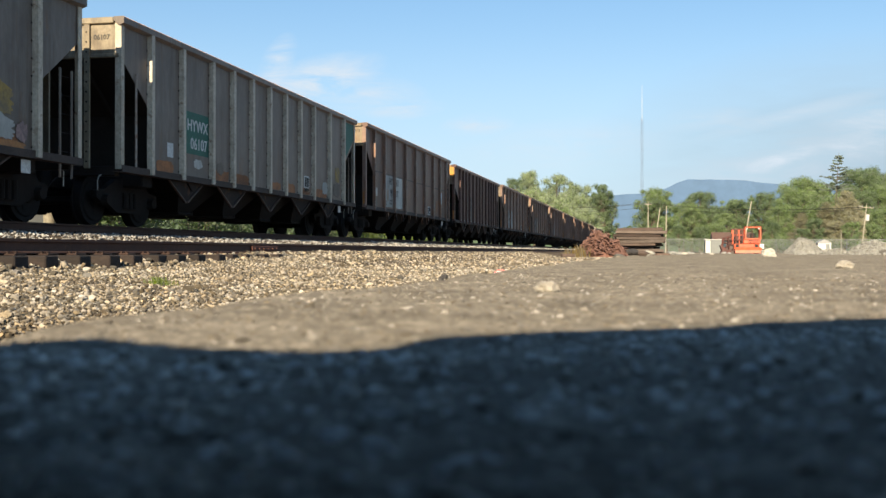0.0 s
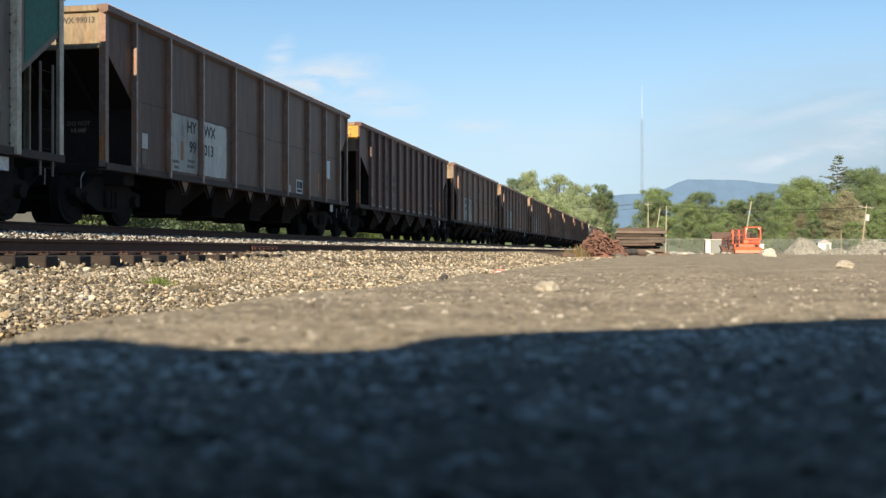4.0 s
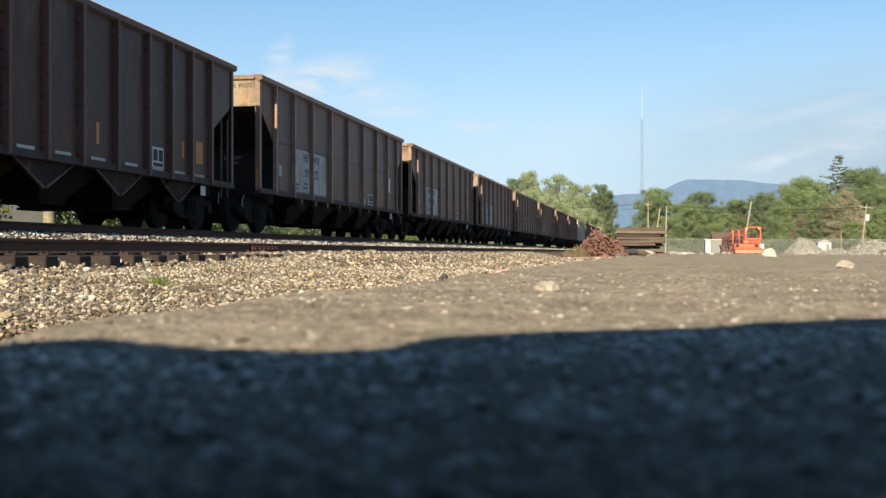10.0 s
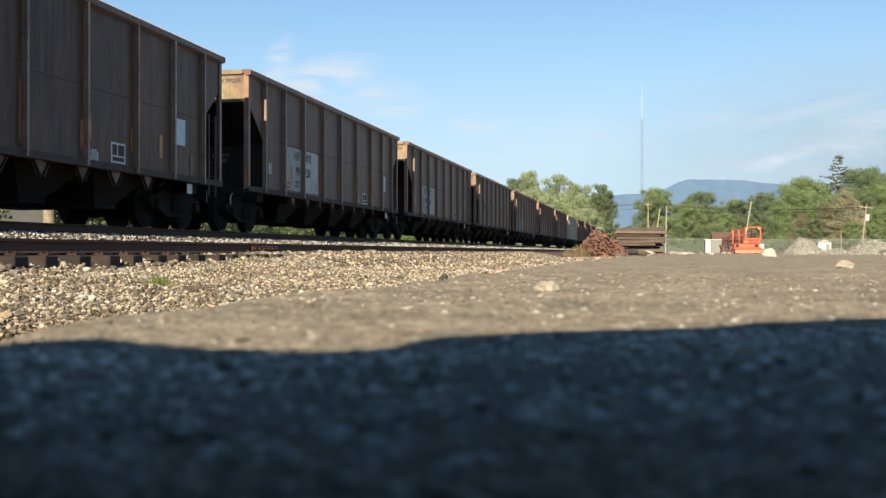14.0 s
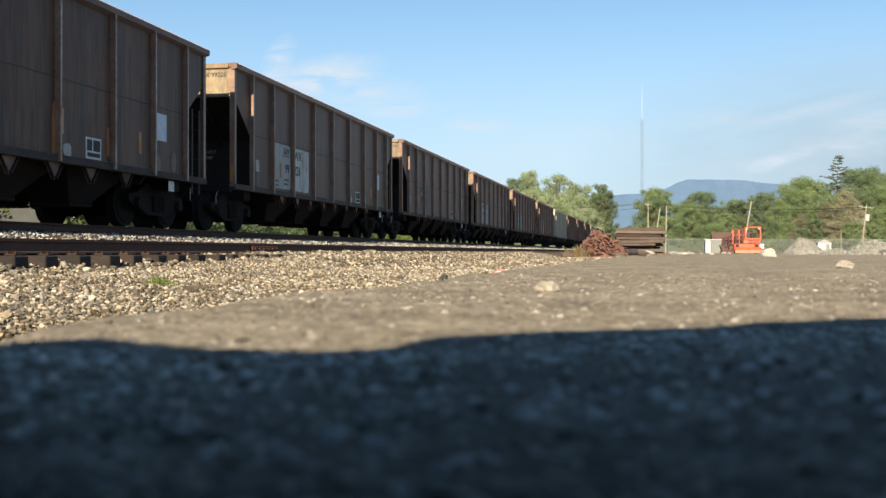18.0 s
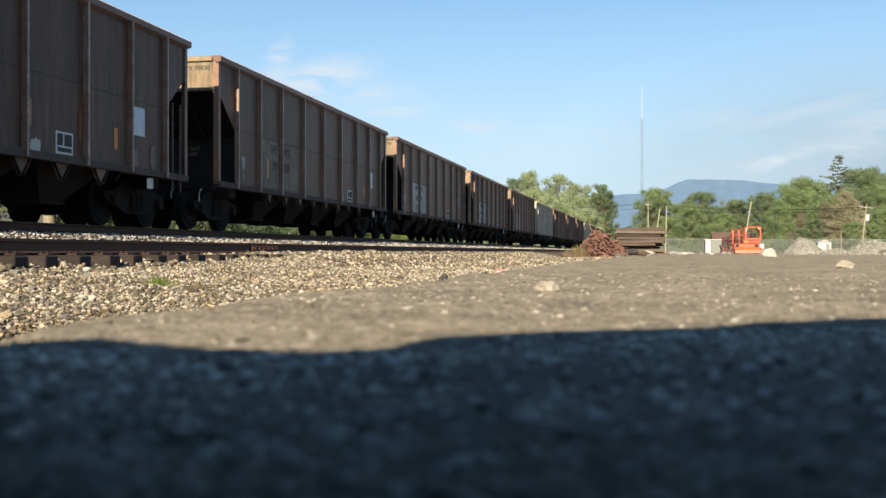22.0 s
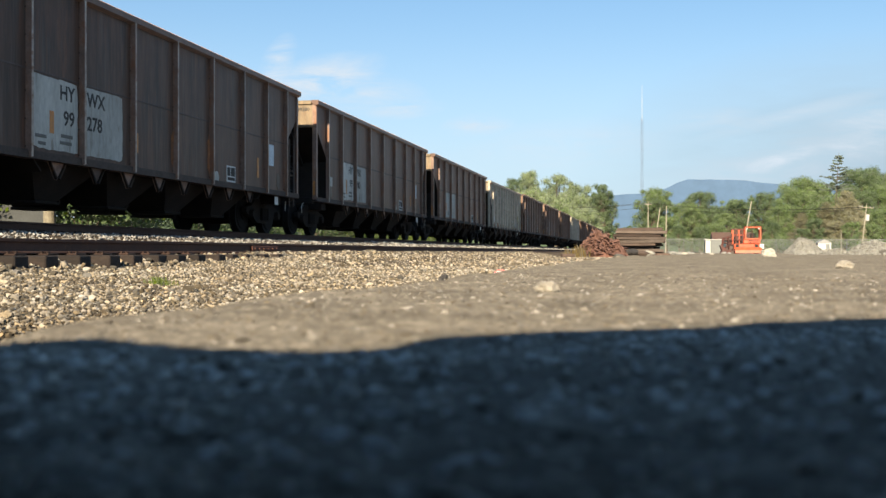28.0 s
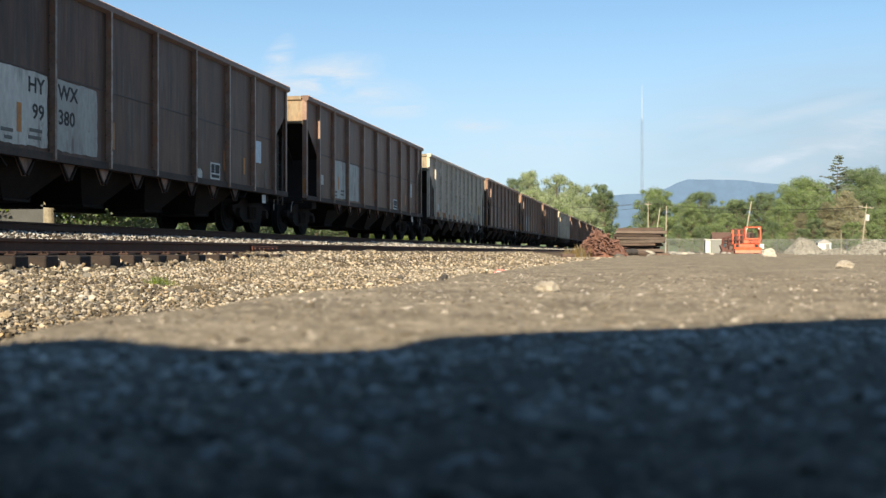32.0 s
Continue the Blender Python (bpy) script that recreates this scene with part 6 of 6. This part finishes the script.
for cy in (-0.55, 0.50):
    bm = B()
    rod(bm, (-1.15, cy, 1.75), (-2.05, cy, 1.55), 0.09, 0.08, 8)
    rod(bm, (-2.05, cy, 1.58), (-2.20, cy, 0.55), 0.09, 0.07, 8)
    part("lift_arm", bm, M["dark_iron"], mach)
    bm = B()
    rod(bm, (-1.10, cy, 0.85), (-2.15, cy, 1.15), 0.07, 0.06, 8)
    rod(bm, (-1.15, cy, 1.35), (-1.85, cy, 0.55), 0.07, 0.06, 8)
    rod(bm, (-1.60, cy, 1.62), (-1.50, cy, 0.40), 0.06, 0.06, 8)
    part("hydraulic_ram", bm, M["dark_iron"], mach, "dark red hydraulic ram")
part("bucket", prism(B(), [(-2.40, 0.05), (-1.35, 0.05), (-1.30, 0.30), (-1.75, 0.42), (-2.30, 0.85), (-2.42, 0.85), (-2.25, 0.30)], "y", -0.9, 0.9), M["dark_iron"], mach, "rusty dark red bucket")
mpart("counterweight", 1.45, 1.85, -0.5, 0.5, 0.50, 0.95, "litter_white", label="pale pinkish rear weight")

# chain link fence along the back of the yard
def fence(x0, x1, y, label):
    t = thing("fence", pose(0, y, -0.14), label, "fence")
    n = int((x1 - x0) / 2.6)
    for k in range(n + 1):
        x = x0 + k * (x1 - x0) / n
        part("post", rod(B(), (x, 0, 0), (x, 0, 1.75), 0.045, sides=6), M["steel"], t)
    part("top_rail", rod(B(), (x0, 0, 1.7), (x1, 0, 1.7), 0.03, sides=6), M["steel"], t)
    bm = B()
    step = 0.22
    k = x0 - 1.65
    while k < x1:
        for s in (0, 1):
            a, b = (k, 0, 0.02) if s == 0 else (k + 1.65, 0, 0.02), (k + 1.65, 0, 1.67) if s == 0 else (k, 0, 1.67)
            rod(bm, a, b, 0.016, sides=3)
        k += step
    tagged(part("mesh_wire", bm, M["steel"], t), kind="stuff")
    return t


fence(1.2, 6.9, 128, "grey chain-link fence at the back of the yard")
fence(13.0, 30.0, 138, "grey chain-link fence at the back of the yard")


def stone(x, y, size, seed, label, key="rock", z=None):
    bm = lump(B(), (0, 0, size[2] * 0.7), size, seed, 3, 0.45)
    ob = new("stone", mesh_of("stone", bm, M[key]))
    ob.matrix_basis = pose(x, y, float(ground_z(x, y)) - 0.1 * size[2] if z is None else z)
    return tagged(ob, label, "stone")


stone(3.82, 35.4, (0.24, 0.2, 0.17), 3, "white angular block of stone on the lot")
stone(0.838, 4.80, (0.036, 0.028, 0.021), 4, "pale brown stone lying on the lot", "pebble_stone")
stone(0.846, 4.82, (0.014, 0.014, 0.024), 14, "pale brown stone lying on the lot", "pebble_stone")
stone(-0.160, 1.655, (0.0165, 0.012, 0.0105), 5, "small pale stone on the gravel", "pebble_stone")
stone(-1.0, 35.2, (0.16, 0.13, 0.06), 6, "flat grey stone on the lot", "boulder")
stone(4.0, 70, (0.14, 0.1, 0.07), 7, "pale stone on the lot")
stone(2.3, 72, (0.20, 0.14, 0.1), 8, "pale stone on the lot")
for i in range(26):
    r = random.Random(500 + i)
    x, y = r.uniform(9, 17), r.uniform(66, 74)
    stone(x, y, (r.uniform(0.05, 0.14), r.uniform(0.05, 0.14), r.uniform(0.04, 0.09)), 40 + i, "pale broken stone on the lot", "limestone")

for i in range(9):
    r = random.Random(560 + i)
    x, y = 14.6 + 0.42 * i + r.uniform(-0.15, 0.15), 71.0 + r.uniform(-0.7, 0.7)
    stone(x, y, (r.uniform(0.14, 0.30), r.uniform(0.14, 0.25), r.uniform(0.12, 0.22)), 140 + i, "dark brown rock at the foot of the stone heap", "boulder")

for i, (x, y, w) in enumerate(((1.55, 72.0, 0.26), (1.95, 71.0, 0.20), (2.6, 76.0, 0.12), (3.2, 88.0, 0.22), (3.55, 88.5, 0.15), (4.3, 90.0, 0.12), (6.9, 101.0, 0.22), (7.3, 100.5, 0.16), (11.6, 107.0, 0.18))):
    stone(x, y, (w, w * 0.7, w * 0.55), 80 + i, "white lump of rubble at the back of the lot", "limestone")

# unseen rock added behind the camera to cast the shade on the ground before it
T = math.tan(radians(SUN_UP)) / math.cos(radians(SUN_SIDE))
# how far the shade should reach before this caster, along its length
REACH_X = (-1.5, -0.9, -0.6, -0.42, -0.398, -0.325, -0.25, -0.208, -0.179, -0.163, -0.148, -0.097, -0.06, 0.023, 0.124, 0.219, 0.36, 0.7, 1.2, 1.6)
REACH_Y = (0.65, 0.64, 0.62, 0.602, 0.618, 0.594, 0.578, 0.570, 0.588, 0.614, 0.685, 0.724, 0.762, 0.86, 0.966, 1.044, 1.12, 1.05, 0.75, 0.55)


# overhanging lip, shaped to cut off skylight and deepen that shade
def lip(x):
    return 0.24 + 0.08 * min(1.0, max(0.0, (x + 0.15) / 0.35)) + 0.012 * noise.noise((x * 3, 8.0, 0))


def crest(x):
    z = (float(np.interp(x, REACH_X, REACH_Y)) - lip(x)) * T
    return z + 0.005 * noise.noise((x * 19, 2.0, 0)) + 0.005 * noise.noise((x * 60, 5.0, 0)) + 0.006 * noise.noise((x * 170, 7.0, 0))


nv, nf = [], []
COLS, ROWS = 900, 24
for c in range(COLS + 1):
    x = -1.5 + 3.1 * c / COLS
    over = max(0.0, abs(x - 0.05) - 0.85) / 0.72
    end = max(0.12, 1 - over ** 2.4) ** 0.6
    top, y1 = crest(x) * end, lip(x)
    for q in range(ROWS + 1):
        u = q / ROWS
        if u < 0.4:
            # hollow face under the lip, from the foot up
            k = u / 0.4
            y, z = -0.34 + (y1 + 0.34) * k ** 1.5, -0.06 + (top + 0.06) * k ** 0.45
        else:
            # back, rising a little and then falling to the ground
            k = (u - 0.4) / 0.6
            y, z = y1 - 1.5 * k, (top + 0.26 * math.sin(min(k, 0.5) * math.pi)) * (1 - max(0.0, (k - 0.5) / 0.5) ** 2) - 0.06 * k
        bump = 0.05 * noise.noise((x * 2.5, y * 3, z * 3)) + 0.022 * noise.noise((x * 8, y * 8, z * 8 + 4))
        away = min(1.0, abs(u - 0.4) * 5)
        nv.append((x, -0.5 + (y + 0.5) * (0.35 + 0.65 * end) + 0.5 * bump * away, z + (bump * away * 0.6 if u > 0.4 else 0)))
w = ROWS + 1
for c in range(COLS):
    for q in range(ROWS):
        nf.append((c * w + q, c * w + q + 1, (c + 1) * w + q + 1, (c + 1) * w + q))
nf += [tuple(range(w)), tuple(range(COLS * w + w - 1, COLS * w - 1, -1))]
shade_caster_me = bpy.data.meshes.new("boulder")
shade_caster_me.from_pydata(nv, [], nf)
shade_caster_me.materials.append(M["boulder"])
boulder = tagged(new("boulder", shade_caster_me), "unseen rough grey rock added to shade the foreground", "boulder")

# litter and debris at the ballast's foot
def scrap(name, x, y, size, seed, key, label):
    bm = lump(B(), (0, 0, size[2]), size, seed, 2, 0.5)
    ob = new(name, mesh_of(name, bm, M[key]))
    ob.matrix_basis = pose(x, y, float(ground_z(x, y)))
    return tagged(ob, label, name)


scrap("litter", -1.97, 13.9, (0.09, 0.05, 0.035), 2, "litter_white", "crumpled white and red wrapper on the ballast")
scrap("litter", -2.02, 14.3, (0.10, 0.04, 0.045), 9, "litter_red", "crumpled red wrapper on the ballast")
scrap("debris", -2.45, 12.4, (0.05, 0.04, 0.035), 5, "black_plastic", "dark lump of debris on the ballast")
scrap("debris", -2.3, 11.5, (0.04, 0.03, 0.03), 6, "black_plastic", "dark lump of debris on the ballast")


def tuft(x, y, h, spread, n, key, seed, label):
    r = np.random.default_rng(seed)
    v = []
    for k in range(n):
        bx, by = r.normal(scale=spread, size=2)
        a, ln = r.uniform(0, 6.28), h * r.uniform(0.5, 1.1)
        dx, dy = math.cos(a) * ln * 0.35, math.sin(a) * ln * 0.35
        w = h * 0.035
        v += [(bx - w, by, 0), (bx + w, by, 0), (bx + dx * 0.5 + w * 0.6, by + dy * 0.5, ln * 0.6), (bx + dx, by + dy, ln)]
    ob = new("grass_tuft", raw_mesh("grass_tuft", v, np.arange(len(v)).reshape(-1, 4), M[key]))
    ob.matrix_basis = pose(x, y, float(ground_z(x, y)))
    return tagged(ob, label, "grass", kind="stuff")


tuft(-4.08, 8.2, 0.085, 0.055, 170, "weed", 61, "small green weed growing in the ballast")
tuft(-2.62, 37.0, 0.40, 0.18, 60, "straw", 62, "dry straw-coloured grass beside the scrap heap")
tuft(-2.40, 37.2, 0.50, 0.14, 60, "straw", 63, "dry straw-coloured grass beside the scrap heap")
tuft(-2.95, 38.0, 0.30, 0.16, 50, "straw", 64, "dry straw-coloured grass beside the scrap heap")

chunk = new("timber", mesh_of("timber", box(B(), -0.22, 0.22, -0.12, 0.12, 0.0, 0.17, 0.015), M["old_tie"]))
chunk.matrix_basis = pose(-2.78, 36.2, float(ground_z(-2.78, 36.2)) - 0.01, 0, 0, 25)
tagged(chunk, "broken end of a weathered wooden tie", "timber")
scrap("debris", -0.75, 45.0, (0.30, 0.2, 0.16), 11, "black_plastic", "dark tangled debris beside the tie stack")
scrap("debris", -0.35, 48.0, (0.35, 0.2, 0.12), 12, "old_tie", "broken timber beside the tie stack")
scrap("debris", -0.05, 50.0, (0.28, 0.2, 0.13), 13, "limestone", "pale lump of rubble beside the tie stack")

# concrete wall and pale stump across the tracks
wall_ob = tagged(new("wall_west", mesh_of("wall_west", box(B(), -21.5, -17.1, 27.4, 27.65, -0.1, 1.42, 0.03), M["concrete"])), "low stained concrete wall across the tracks", "wall", kind="structure")
bm = B()
bmesh.ops.create_cone(bm, cap_ends=True, segments=14, radius1=0.17, radius2=0.13, depth=2.4, matrix=Matrix.Translation((0, 0, 1.1)))
bmesh.ops.subdivide_edges(bm, edges=[e for e in bm.edges if abs((e.verts[0].co - e.verts[1].co).z) > 1], cuts=9)
for v in bm.verts:
    v.co += 0.035 * Vector((noise.noise(v.co * 4), noise.noise(v.co * 4 + Vector((9, 0, 0))), 0))
stump = new("tree_stump", mesh_of("tree_stump", bm, M["pale_bark"]))
stump.matrix_basis = pose(-15.6, 25.0, float(ground_z(-15.6, 25)))
tagged(stump, "pale bare tree stump across the tracks", "stump")

# a flying insect that crosses the sky once
insect = thing("insect", pose(-4, 2, 4), "small dark flying insect in the sky", "insect")
part("body", lump(B(), (0, 0, 0), (0.007, 0.0028, 0.0028), 3, 2, 0.2), M["tyre"], insect)
for s_ in (-1, 1):
    part("wing", prism(B(), [(-0.003, 0.0), (0.003, 0.0), (0.005, s_ * 0.009), (0.0, s_ * 0.012), (-0.004, s_ * 0.007)], "z", 0.003, 0.0036), M["mast"], insect)


def motions():
    walk(insect, [(t, pose(x, y, z, 0, 0, 20)) for t, x, y, z in ((0.0, -3.2, 3.0, 3.6), (23.3, -1.2, 3.7, 1.65), (23.7, -0.52, 4.00, 1.16), (23.8, -0.25, 4.03, 1.00), (23.9, 0.03, 4.09, 0.955),
                                                                  (24.0, 0.31, 4.14, 0.905), (24.1, 0.57, 4.20, 0.84), (24.2, 0.84, 4.25, 0.765), (24.3, 1.14, 4.31, 0.67), (24.8, 2.3, 4.5, 0.6), (32.0, 7.0, 5.0, 1.5))])
    times = [i * 4 / 30 for i in range(int(32 * 30 / 4) + 1)]
    for car, wheels, n in TRAIN:
        walk(car, [(t, pose(MAIN_TRACK, CAR_Y[n] - train_way(t), MAIN_RAIL_TOP)) for t in [0.8 * i for i in range(41)]])
        for ob, dy in wheels:
            walk(ob, [(t, pose(0, dy, RADIUS, math.degrees(train_way(t) / RADIUS) + 17 * n)) for t in times])


motions()
